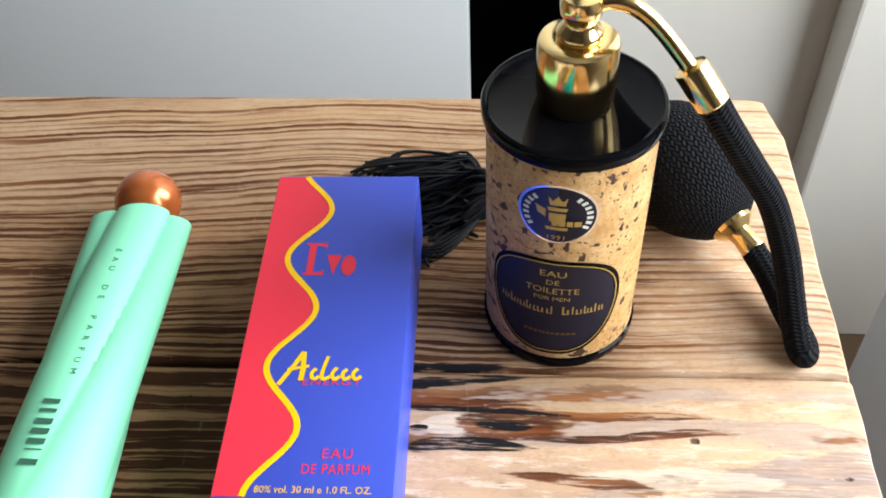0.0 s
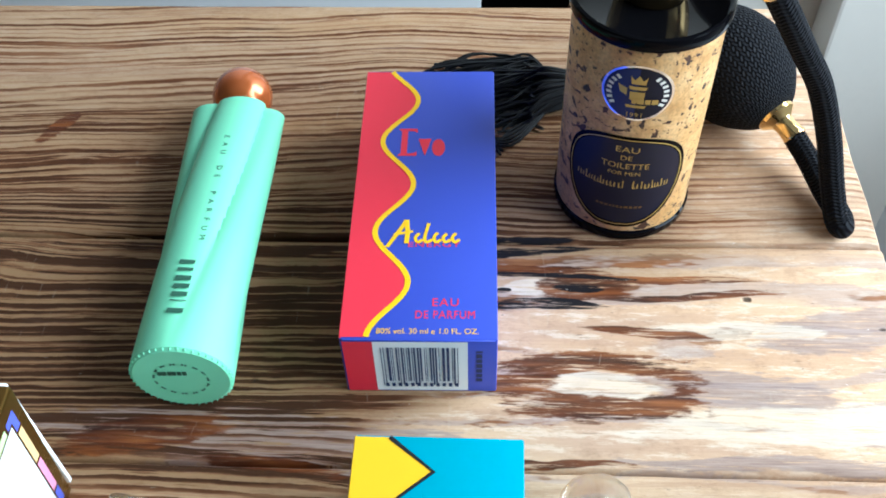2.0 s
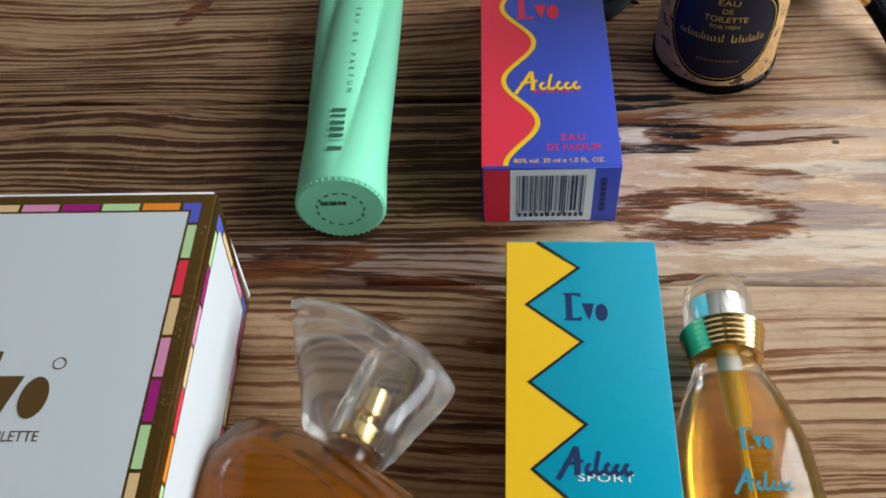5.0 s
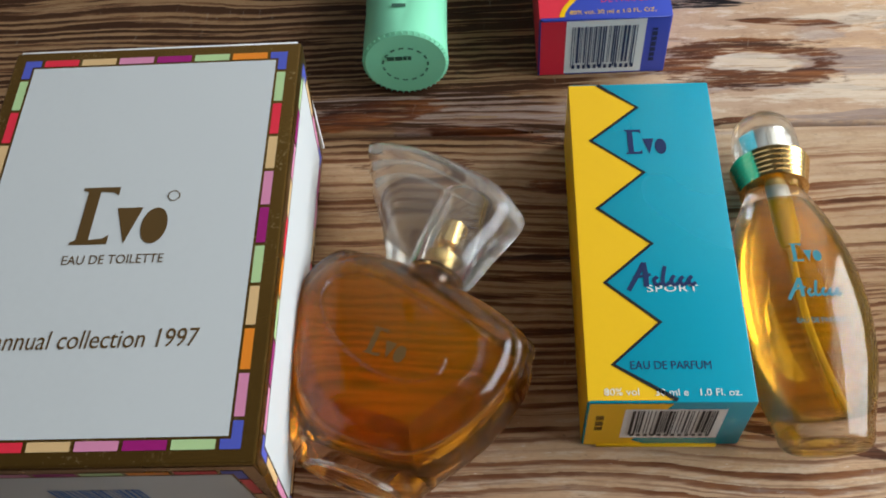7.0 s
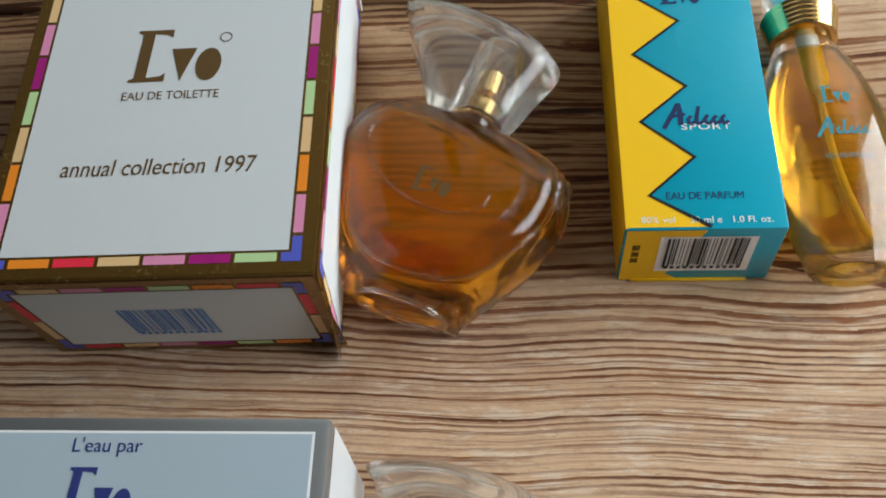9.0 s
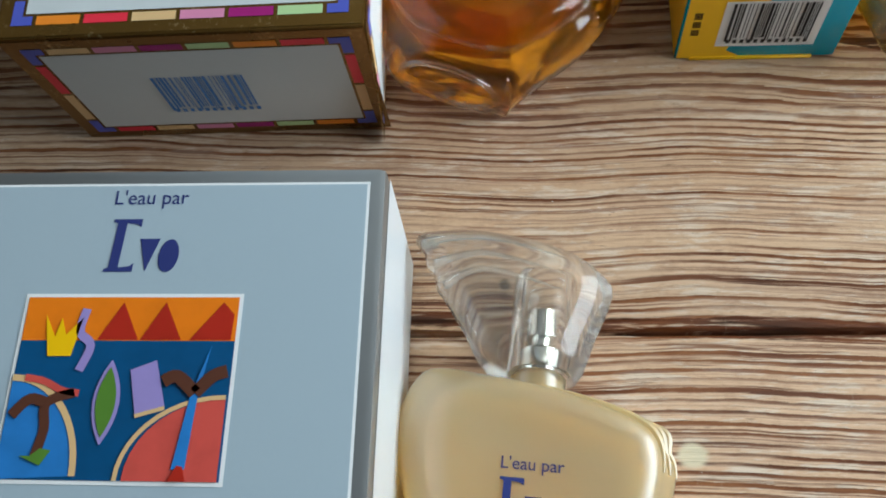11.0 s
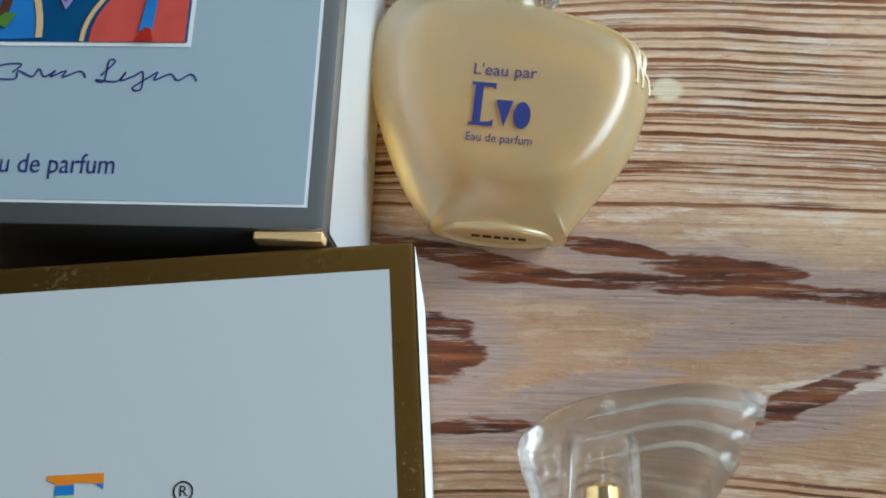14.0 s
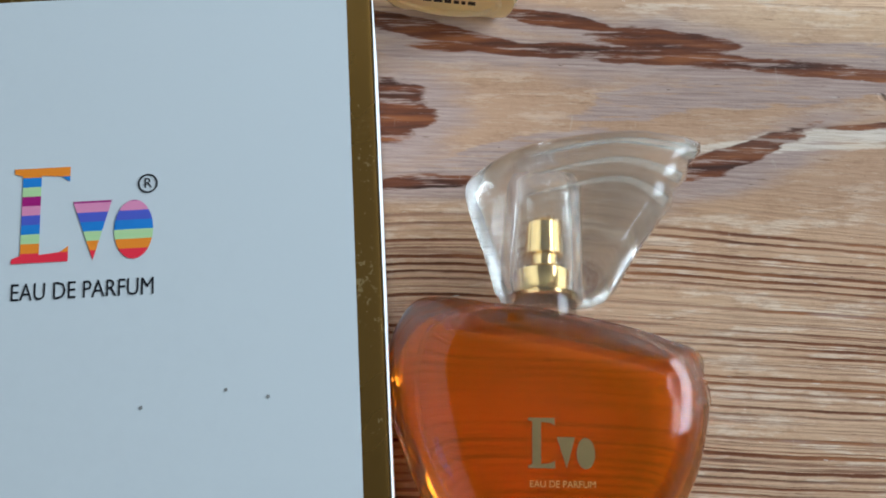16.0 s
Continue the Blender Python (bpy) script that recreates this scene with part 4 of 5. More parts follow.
printed("writing", letters("30 ml e   1.0 Fl. oz.", 0.0020, width=0.0220), M["white_ink"], box, flat(-0.0151, 0.0027, h + PROUD * 2))
printed("bar_code_label", sheet(rect(-0.0335, 0.0060, -0.0070, h - 0.0040), PROUD * 1.5), M["paper"], box, pose(0, 0, 0, 90), "white label with a black bar code")
printed("bar_code", moved(stripes(0.0225, 0.0165, 26, 9), pose(-0.0315, 0.0085, PROUD * 2.5)), M["ink"], box, pose(0, 0, 0, 90), kind="stuff")
printed("stamp", moved(bars(0.010, 0.0022, 3, 0.3, 5), pose(-0.0398, 0.016, 0.0, 0, 0, 90)), M["bronze"], box, pose(0, 0, PROUD, 90), kind="stuff")
add("flap", block(-w + 0.004, -0.006, -0.0008, 0.0006, 0.0002, 0.0012, 0.0003, 1), M["amber"], box)

add("yellow_edge", block(-w - 0.00012, -w + 0.0007, 0.0004, l - 0.0004, h - 0.0007, h + 0.00012, 0.0002, 1), M["amber"], box)


def tiled_border(t, m, w, l, inset, tile, across, along, seed, corner=True):
    """A gold face with a frame of coloured tiles round a white field. x from 0 to w, y from 0 to l."""
    printed("gold_face", sheet(rect(0.0007, 0.0007, w - 0.0007, l - 0.0007)), M["gold_foil"], t, m, "gold foil border")
    a, b = inset, inset + tile
    colours = ["red", "tan", "pink", "magenta", "leaf", "orange"]
    up = ["leaf", "red", "tan", "pink", "magenta", "leaf", "tan", "orange", "pink"]

    def chip(x0, y0, x1, y1, c):
        printed("tile", sheet(rect(x0, y0, x1, y1), PROUD * 2), M[c], t, m)

    gap = 0.0005
    long = (w - 2 * a - 2 * 2.2 * tile) / across
    for k in range(across):
        x0 = a + 2.2 * tile + k * long
        chip(x0 + gap, l - b, x0 + long - gap, l - a, colours[(k + seed) % 6])
        chip(x0 + gap, a, x0 + long - gap, b, colours[(k + seed + 5) % 6])
    high = (l - 2 * a - 2 * 3.0 * tile) / along
    for k in range(along):
        y0 = l - a - 3.0 * tile - (k + 1) * high
        chip(w - b, y0 + gap, w - a, y0 + high - gap, up[(k + seed) % 9])
        chip(a, y0 + gap, b, y0 + high - gap, up[(k + seed) % 9])
    for cx, sx in ((a, 1), (w - a, -1)):
        for cy, sy in ((a, 1), (l - a, -1)):
            s, q = tile * 2.0, tile * 2.8
            ell = [(cx, cy), (cx + sx * s, cy), (cx + sx * s, cy + sy * tile), (cx + sx * tile, cy + sy * tile), (cx + sx * tile, cy + sy * q), (cx, cy + sy * q)]
            printed("corner_tile", sheet(ell, PROUD * 2), M["violet"], t, m)
    e = b + 0.0007
    printed("white_field", sheet(rect(e, e, w - e, l - e), PROUD * 2), M["white"], t, m, "white printed field")


# white carton with a tiled gold border
w, l, h = 0.0873, 0.1317, 0.0550
TUCK, TUCK_X = 0.0055, 0.0026
m = pose(-0.1159, -0.1663, TOP, 0, 0, 0.8)
box = carton("perfume_carton", m, w, l, h, M["gold_foil"], "white perfume carton with a gold border of coloured tiles", bevel=0.0009, tuck=(TUCK_X, TUCK))
tiled_border(box, flat(-w, 0, h), w, l, 0.0038, 0.0025, 6, 9, 0)
tiled_border(box, near_wall(w, h, TUCK), w, h, 0.0042, 0.0026, 6, 2, 1)
tiled_border(box, right_wall(h, TUCK_X), l, h, 0.0042, 0.0024, 9, 2, 2)
add("flap", block(-w + 0.001, -0.0014, l - 0.0004, l + 0.0010, 0.004, h - 0.0006, 0.0004, 2), M["paper"], box, "loose white end flap")
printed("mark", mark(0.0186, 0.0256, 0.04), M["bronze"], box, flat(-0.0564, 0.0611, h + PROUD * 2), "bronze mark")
printed("writing", letters("EAU DE TOILETTE", 0.0028, width=0.0269), M["bronze"], box, flat(-0.0437, 0.0562, h + PROUD * 3))
printed("writing", letters("annual collection 1997", 0.0052, 1.0, 0.12, width=0.0520), M["bronze"], box, flat(-0.0437, 0.0327, h + PROUD * 3))
printed("registered_ring", merged([ribbon([(0.0016 * math.cos(a), 0.0016 * math.sin(a)) for a in np.linspace(0, 2 * math.pi, 21)], 0.0003)]), M["bronze"], box, flat(-0.0303, 0.0762, h + PROUD * 3))
printed("bar_code", moved(stripes(0.0240, 0.0185, 24, 12), pose(0.0300, 0.0165, PROUD * 3)), M["barcode_blue"], box, near_wall(w, h, TUCK), kind="stuff")

# pearl grey carton with a painting
w, l, h = 0.0975, 0.1030, 0.0535
m = pose(-0.1105, -0.3047, TOP, 0, 0, -0.6)
box = carton("perfume_carton", m, w, l, h, M["silver"], "pearl grey perfume carton with a bright painted picture", bevel=0.0019)
x0, x1, y0, y1 = -w + 0.0060, -0.0034, 0.0042, l - 0.0036
printed("white_edge", sheet(rect(x0, y0, x1, y1)), M["paper"], box, flat(0, 0, h))
printed("grey_field", sheet(rect(x0 + 0.0006, y0 + 0.0006, x1 - 0.0006, y1 - 0.0006), PROUD * 2), M["pearl"], box, flat(0, 0, h), "pearl grey printed field")
printed("side_print", sheet(rect(0.0008, 0.0008, l - 0.0008, h - 0.0040)), M["silver_side"], box, pose(0, 0, 0, 90, 0, 90), "pale silver printed side")
px0, py0, pw, ph = -0.0728, 0.0361, 0.0442, 0.0371  # the picture's corner and size
PIC = flat(0, 0, h + PROUD * 2)
X = lambda u: px0 + u * pw
Y = lambda v: py0 + v * ph
shape = lambda pts, z: sheet([(X(u), Y(v)) for u, v in pts], PROUD * z)
pic = printed("picture", sheet(rect(X(-0.018), Y(-0.022), X(1.018), Y(1.022))), M["paper"], box, PIC, "bright painted picture of a lagoon")
art = [("sky_strip", "sunset", [shape([(0, 0.75), (1, 0.75), (1, 1), (0, 1)], 2)]),
       ("sea_field", "sea", [shape([(0, 0), (1, 0), (1, 0.75), (0, 0.75)], 2)]),
       ("peak", "brick_red", [shape([(0.36, 0.755), (0.55, 0.755), (0.46, 0.97)], 3)]),
       ("peak", "brick_red", [shape([(0.56, 0.755), (0.75, 0.755), (0.66, 0.97)], 3)]),
       ("peak", "brick_red", [shape([(0.79, 0.755), (0.98, 0.755), (0.985, 0.9), (0.93, 0.97)], 3)]),
       ("crown", "yellow", [shape([(0.14, 0.66), (0.25, 0.66), (0.28, 0.88), (0.21, 0.78), (0.18, 0.88), (0.16, 0.77), (0.10, 0.90)], 4)]),
       ("lagoon", "lagoon", [shape([(0, 0)] + [(0.35 * math.cos(a), 0.02 + 0.52 * math.sin(a)) for a in np.linspace(0, math.pi / 2, 12)], 3)]),
       ("lagoon_rim", "tan", [ribbon([(X(0.35 * math.cos(a)), Y(0.02 + 0.52 * math.sin(a))) for a in np.linspace(0, math.pi / 2, 14)], 0.0013, PROUD * 4)]),
       ("hill", "coral", [shape([(0.55, 0.0), (0.99, 0.0), (0.99, 0.43)] + [(0.99 - 0.42 * math.sin(a), 0.0 + 0.43 * math.cos(a)) for a in np.linspace(0.1, math.pi / 2, 10)], 3)]),
       ("hill_rim", "tan", [ribbon([(X(0.99 - 0.45 * math.sin(a)), Y(0.0 + 0.44 * math.cos(a))) for a in np.linspace(0.0, math.pi / 2, 12)], 0.0009, PROUD * 4)]),
       ("squiggle", "lavender", [ribbon([(X(a), Y(b)) for a, b in spline([(0.29, 0.93), (0.275, 0.80), (0.335, 0.72), (0.30, 0.58)], 5)], 0.0018, PROUD * 4)]),
       ("leaf_rim", "lavender", [shape([(0.45 + 0.062 * math.sin(a) * abs(math.sin(a)), 0.41 + 0.23 * math.cos(a)) for a in np.linspace(0, 2 * math.pi, 24, endpoint=False)], 4)]),
       ("leaf", "moss", [shape([(0.45 + 0.045 * math.sin(a) * abs(math.sin(a)), 0.41 + 0.19 * math.cos(a)) for a in np.linspace(0, 2 * math.pi, 24, endpoint=False)], 5)]),
       ("kite", "lavender", [shape([(0.59, 0.34), (0.72, 0.385), (0.655, 0.64), (0.54, 0.585)], 4)]),
       ("kite_rim", "tan", [ribbon([(X(0.59), Y(0.335)), (X(0.72), Y(0.38))], 0.0008, PROUD * 5)]),
       ("trunk", "lagoon", [shape([(0.785, 0.06), (0.845, 0.06), (0.865, 0.46), (0.90, 0.72), (0.83, 0.45)], 5)]),
       ("trunk_foot", "brick_red", [shape([(0.775, 0.0), (0.855, 0.0), (0.835, 0.075), (0.81, 0.08)], 6)]),
       ("frond", "palm", [ribbon([(X(a), Y(b)) for a, b in spline([(0.85, 0.46), (0.92, 0.55), (0.985, 0.58)], 5)], 0.0026, PROUD * 6), ribbon([(X(a), Y(b)) for a, b in spline([(0.85, 0.46), (0.76, 0.55), (0.70, 0.52)], 5)], 0.0026, PROUD * 6)]),
       ("palm_tree", "palm", [ribbon([(X(a), Y(b)) for a, b in spline([(0.17, 0.12), (0.19, 0.26), (0.18, 0.40), (0.30, 0.46)], 5)], 0.0020, PROUD * 5), ribbon([(X(a), Y(b)) for a, b in spline([(0.18, 0.40), (0.10, 0.42), (0.03, 0.33)], 5)], 0.0022, PROUD * 6)]),
       ("palm_fan", "coral", [ribbon([(X(a), Y(b)) for a, b in spline([(0.32, 0.455), (0.24, 0.47), (0.15, 0.52), (0.06, 0.54)], 5)], 0.0014, PROUD * 5)]),
       ("islet", "moss", [shape([(0.10, 0.12), (0.20, 0.07), (0.24, 0.15), (0.19, 0.16), (0.15, 0.12)], 6)])]
for name, colour, bms in art:
    printed(name, merged(bms), M[colour], pic, PIC)
printed("writing", letters("L'eau par", 0.0033, width=0.0160), M["indigo"], box, flat(-0.0504, 0.0958, h + PROUD * 3))
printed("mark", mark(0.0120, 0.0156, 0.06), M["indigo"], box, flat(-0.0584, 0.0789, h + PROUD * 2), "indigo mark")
line_of = spline([(0, 0), (0.002, 0.0022), (-0.003, 0.0018), (-0.004, -0.0012), (0.001, -0.0016), (0.0015, 0.0005), (0.005, -0.001), (0.0065, 0.001), (0.008, -0.001), (0.0105, 0.0006), (0.0095, -0.001), (0.013, 0.0006), (0.0125, -0.001), (0.0165, 0.0005), (0.018, -0.0012)], 5)
line_two = spline([(0, 0), (0.003, 0.0035), (0.0015, 0.0038), (0.001, -0.0014), (-0.001, -0.001), (0.004, -0.0014), (0.006, 0.001), (0.005, -0.0012), (0.008, 0.0), (0.010, 0.001), (0.010, -0.0034), (0.008, -0.003), (0.012, 0.0), (0.0135, 0.001), (0.013, -0.001), (0.0165, 0.0006), (0.0185, -0.001), (0.0215, 0.0006), (0.023, -0.0012)], 5)
printed("pen_line", merged([ribbon(line_of, 0.00042), moved(ribbon(line_two, 0.00042), pose(0.0215, -0.0006, 0))]), M["indigo"], box, flat(-0.0615, 0.0297, h + PROUD * 3) @ Matrix.Diagonal((0.80, 0.80, 1, 1)), "dark blue pen flourish")
printed("writing", letters("Eau de parfum", 0.0038, width=0.0256), M["indigo"], box, flat(-0.0520, 0.0115, h + PROUD * 3))
add("flap", block(-0.0130, -0.0004, -0.0016, 0.0002, h - 0.0048, h - 0.0010, 0.0003, 1), M["tan"], box, "scuffed corner of the end flap")

# white carton with a plain gold border
w, l, h = 0.0950, 0.1300, 0.0510
m = pose(-0.0950, -0.3055, TOP, 0, 0, 4.6) @ pose(0, -l, 0)
box = carton("perfume_carton", m, w, l, h, M["gold_foil"], "white perfume carton with a plain gold border", bevel=0.0012, tuck=(0.0022, 0.0))
printed("white_field", sheet(rect(-w + 0.0045, 0.0045, -0.0045, l - 0.0050)), M["white"], box, flat(0, 0, h), "white printed field")
printed("white_side", sheet(rect(0.0006, 0.0008, l - 0.0006, h - 0.0008)), M["paper"], box, right_wall(h, 0.0022), "white printed side")
bands = ["red", "orange", "leaf", "lagoon", "violet", "pink", "magenta", "leaf", "lagoon", "orange"]
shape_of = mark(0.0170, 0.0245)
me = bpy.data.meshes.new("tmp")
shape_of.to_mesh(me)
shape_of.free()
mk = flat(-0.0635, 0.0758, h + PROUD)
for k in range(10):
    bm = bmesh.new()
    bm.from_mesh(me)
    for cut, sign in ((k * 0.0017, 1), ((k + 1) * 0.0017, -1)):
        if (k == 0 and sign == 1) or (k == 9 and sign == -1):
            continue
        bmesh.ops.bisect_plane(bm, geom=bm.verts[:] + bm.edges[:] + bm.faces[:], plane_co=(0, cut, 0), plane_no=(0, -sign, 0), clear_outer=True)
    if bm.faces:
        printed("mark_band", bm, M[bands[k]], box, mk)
    else:
        bm.free()
bpy.data.meshes.remove(me)
printed("writing", letters("EAU DE PARFUM", 0.0030, width=0.0243), M["ink"], box, flat(-0.0511, 0.0706, h + PROUD * 2))
printed("registered_ring", letters("R", 0.0018), M["ink"], box, flat(-0.0402, 0.0890, h + PROUD * 2))
printed("registered_ring", ribbon([(0.0016 * math.cos(a), 0.0016 * math.sin(a)) for a in np.linspace(0, 2 * math.pi, 21)], 0.0003, PROUD), M["ink"], box, flat(-0.0402, 0.0890, h + PROUD))
for sx, sy in ((-0.0408, 0.0502), (-0.0267, 0.0524), (-0.0197, 0.0509)):
    printed("speck", sheet([(0.0003 * math.cos(a), 0.00035 * math.sin(a)) for a in np.linspace(0, 5.5, 7)]), M["speck"], box, flat(sx, sy, h + PROUD))

# ---- bottles ----


def slab_bottle(outline, thick, foot=0.12):
    """A flat pebble-shaped body from its outline, lying on its back: rings that swell to the middle of its thickness."""
    cx = sum(p.x for p in outline) / len(outline)
    cy = sum(p.y for p in outline) / len(outline)
    # the front is a soft pillow inside the outline
    pillow, count = [p.copy() for p in outline], len(outline)
    for _ in range(70):
        pillow = [(pillow[i - 1] + 2 * pillow[i] + pillow[(i + 1) % count]) / 4 for i in range(count)]
    top = max(p.y for p in outline)
    pillow = [Vector((p.x, p.y if p.y < cy else cy + (p.y - cy) * (top - cy) / (max(q.y for q in pillow) - cy), 0)) for p in pillow]
    rings = []
    for z, k, round_ in ((0.0, 0.66, 0.0), (0.035, 0.74, 0.0), (0.12, 0.86, 0.0), (0.28, 0.955, 0.0), (0.44, 1.0, 0.0), (0.56, 0.99, 0.0), (0.65, 0.965, 0.08), (0.72, 0.935, 0.35), (0.77, 0.91, 0.65),
                         (0.83, 0.89, 0.88), (0.89, 0.865, 1.0), (0.94, 0.825, 1.0), (0.975, 0.765, 1.0), (0.993, 0.68, 1.0), (1.0, 0.55, 1.0)):
        ring = []
        for p, q in zip(outline, pillow):
            low = k if z > 0.7 else 0.99 if z > 0.6 else 1 - (1 - k) * 0.16
            a = Vector((cx + (p.x - cx) * k, cy + (p.y - cy) * (k if p.y > cy else low), 0))
            b = Vector((cx + (q.x - cx) * k * 1.02, cy + (q.y - cy) * k * (1.0 if q.y > cy else 0.90), 0))
            ring.append(a.lerp(b, round_) + Vector((0, 0, z * thick)))
        rings.append(ring)
    return rings


def wing_outline(flip=1.0, k=1.0):
    """The wing-shaped stopper: a swept point with three steps on its long side."""
    pts = [(-0.0120, 0.0555), (-0.0185, 0.0652), (-0.0243, 0.0735), (-0.0262, 0.0758), (-0.0270, 0.0790), (-0.0296, 0.0820), (-0.0302, 0.0850), (-0.0330, 0.0893), (-0.0250, 0.0914), (-0.0150, 0.0918),
           (0.0040, 0.0885), (0.0140, 0.0828), (0.0166, 0.0775), (0.0128, 0.0655), (0.0085, 0.0542), (-0.0010, 0.0535)]
    return [Vector((p.x * flip * k, p.y * k, 0)) for p in spline([Vector((a, b, 0)) for a, b in pts], 3, True)]


BODY = [(-0.0128, 0.0), (-0.0150, 0.0008), (-0.0225, 0.0095), (-0.0308, 0.0275), (-0.0338, 0.0415), (-0.0303, 0.0530), (-0.0235, 0.0562), (-0.0057, 0.0538), (0.0137, 0.0495),
        (0.0250, 0.0462), (0.0285, 0.0442), (0.0288, 0.0405), (0.0304, 0.0375), (0.0305, 0.0320), (0.0270, 0.0195), (0.0190, 0.0070), (0.0150, 0.0008), (0.0128, 0.0)]


def wing_bottle(m, label, k=1.0, flip=1.0, thick=0.023, glassy=True, liquid=None, metal=None, cap_turn=0.0, fill=(1.10, 0.90, 0.90), engraved=False):
    t = thing("perfume_bottle", m, label, "bottle", "wing bottles")
    outline = [p * k for p in spline([Vector((a, b, 0)) for a, b in BODY], 5, True)]
    rings = slab_bottle(outline, thick)
    add("glass_body", loft(rings), M["glass"] if glassy else M["frosted"], t, "clear thick glass" if glassy else "frosted pale yellow glass", crease=70)
    if glassy:
        edge = rings[9]
        add("pillow_edge", sweep([p.copy() for p in edge] + [edge[0].copy()], 0.00050 * k, 8, False), M["glass"], t)
    foot = [Vector((k * 0.0118 * math.cos(a), -0.0002, thick * (0.46 + 0.30 * math.sin(a)))) for a in np.linspace(0, 2 * math.pi, 33)]
    add("foot_rim", sweep(foot, 0.0007 * k, 8, False), M["glass"] if glassy else M["frosted"], t)
    if liquid:
        cx, cy = sum(p.x for p in outline) / len(outline), sum(p.y for p in outline) / len(outline)
        inner = []
        for z, s in ((0.03, 0.58), (0.15, 0.74), (0.34, 0.83), (0.50, 0.855), (0.70, 0.815), (0.88, 0.73), (0.965, 0.665), (1.004, 0.615)):
            inner.append([Vector((cx + (p.x - cx) * s * (fill[0] if p.x < cx else fill[1]), cy + (p.y - cy) * s * (1.02 if p.y > cy else fill[2]) + 0.0006, z * thick)) for p in outline])
        add("perfume", loft(inner), M[liquid], t, "orange perfume")
        if engraved:
            rim = [Vector((k * (-0.005 + 0.0185 * math.cos(a) * 0.92 + 0.0105 * math.sin(a) * 0.38), k * (0.0335 - 0.0185 * math.cos(a) * 0.38 + 0.0105 * math.sin(a) * 0.92), thick * 1.004 + 0.0002)) for a in np.linspace(1.2, 2 * math.pi + 0.4, 40)]
            add("cavity_rim", sweep(rim, 0.00050 * k, 8, False, lambda s: 0.3 + 0.7 * math.sin(math.pi * min(max(s, 0.03), 0.97))), M["glass"], t, "thin moulded glass line")
        tube = spline([Vector((-0.002 * k, 0.052 * k, thick * 0.5)), Vector((0.0, 0.035 * k, thick * 0.46)), Vector((0.004 * k, 0.012 * k, thick * 0.5))], 8)
        add("dip_tube", sweep(tube, 0.0006, 8, False), M["clear_tube"], t)
    else:
        cx, cy = sum(p.x for p in outline) / len(outline), sum(p.y for p in outline) / len(outline)
        inner = [[Vector((cx + (p.x - cx) * s, cy + (p.y - cy) * s + 0.001, z * thick)) for p in outline] for z, s in ((0.10, 0.50), (0.28, 0.70), (0.5, 0.76), (0.74, 0.70), (0.90, 0.52))]
        add("perfume", loft(inner), M["liquid_pale"], t, "pale yellow perfume")
    # shoulder ridges that sweep up to the corner
    for level in (5, 7, 9):
        ridge = sorted((p.copy() for p in rings[level] if p.x > -0.004 * k and p.y > 0.034 * k), key=lambda p: math.atan2(p.x, p.y))
        add("ridge", sweep(ridge, 0.0013 * k, 8, False, lambda s: 0.25 + 0.75 * math.sin(math.pi * min(max(s, 0.03), 0.97))), M["glass"] if glassy else M["frosted"], t)
    # neck, pump and stopper
    ax = pose(-0.0015 * k, 0.0, thick * 0.5, -90)
    add("neck", moved(lathe([(0.0062 * k, 0.0500 * k), (0.0062 * k, 0.0560 * k)], 28), ax), M["glass"] if glassy else M["frosted"], t)
    add("collar", moved(lathe([(0.0056 * k, 0.0562 * k), (0.0060 * k, 0.0566 * k), (0.0060 * k, 0.0618 * k), (0.0054 * k, 0.0624 * k)], 32), ax), M[metal], t, "polished metal collar")
    add("pump", moved(lathe([(0.0030 * k, 0.0625 * k), (0.0030 * k, 0.0650 * k), (0.0044 * k, 0.0652 * k), (0.0044 * k, 0.0715 * k), (0.0038 * k, 0.0722 * k), (0.0, 0.0722 * k)], 32), ax), M[metal], t, "polished metal pump")
    cap = wing_outline(flip, k)
    cx, cy = sum(p.x for p in cap) / len(cap), sum(p.y for p in cap) / len(cap)
    turn = pose(-0.0015 * k, 0.055 * k, thick * 0.5) @ pose(0, 0, 0, 0, cap_turn, 0) @ pose(0, -0.055 * k, 0)
    tc = 0.019 * k
    layers = [[Vector((cx + (p.x - cx) * s, cy + (p.y - cy) * s, (z - 0.5) * tc)) for p in cap] for z, s in ((0.0, 0.60), (0.05, 0.74), (0.14, 0.85), (0.28, 0.94), (0.5, 1.0), (0.72, 0.94), (0.86, 0.85), (0.95, 0.74), (1.0, 0.60))]
    stop = add("stopper", moved(loft(layers), turn), M["cap_glass"], t, "clear wing-shaped stopper")
    add("socket", moved(lathe([(0.0072 * k, 0.0570 * k), (0.0072 * k, 0.0790 * k), (0.0060 * k, 0.0808 * k), (0.0, 0.0808 * k)], 28), ax), M["socket"], stop)
    # three stepped ledges, whitened so that their colour carries the window's glints
    for j in range(3):
        a = spline([Vector((flip * k * (-0.0300 + 0.0032 * j), k * (0.0855 - 0.0052 * j), 0.006 * k)), Vector((flip * k * -0.014, k * (0.0872 - 0.004 * j), 0.0075 * k)), Vector((flip * k * 0.004, k * (0.0835 - 0.004 * j), 0.0074 * k))], 8)
        add("ridge", moved(sweep(a, 0.0012 * k, 8, False, lambda s: 1.0 - 0.9 * s), turn), M["ledge"], stop)
    return t


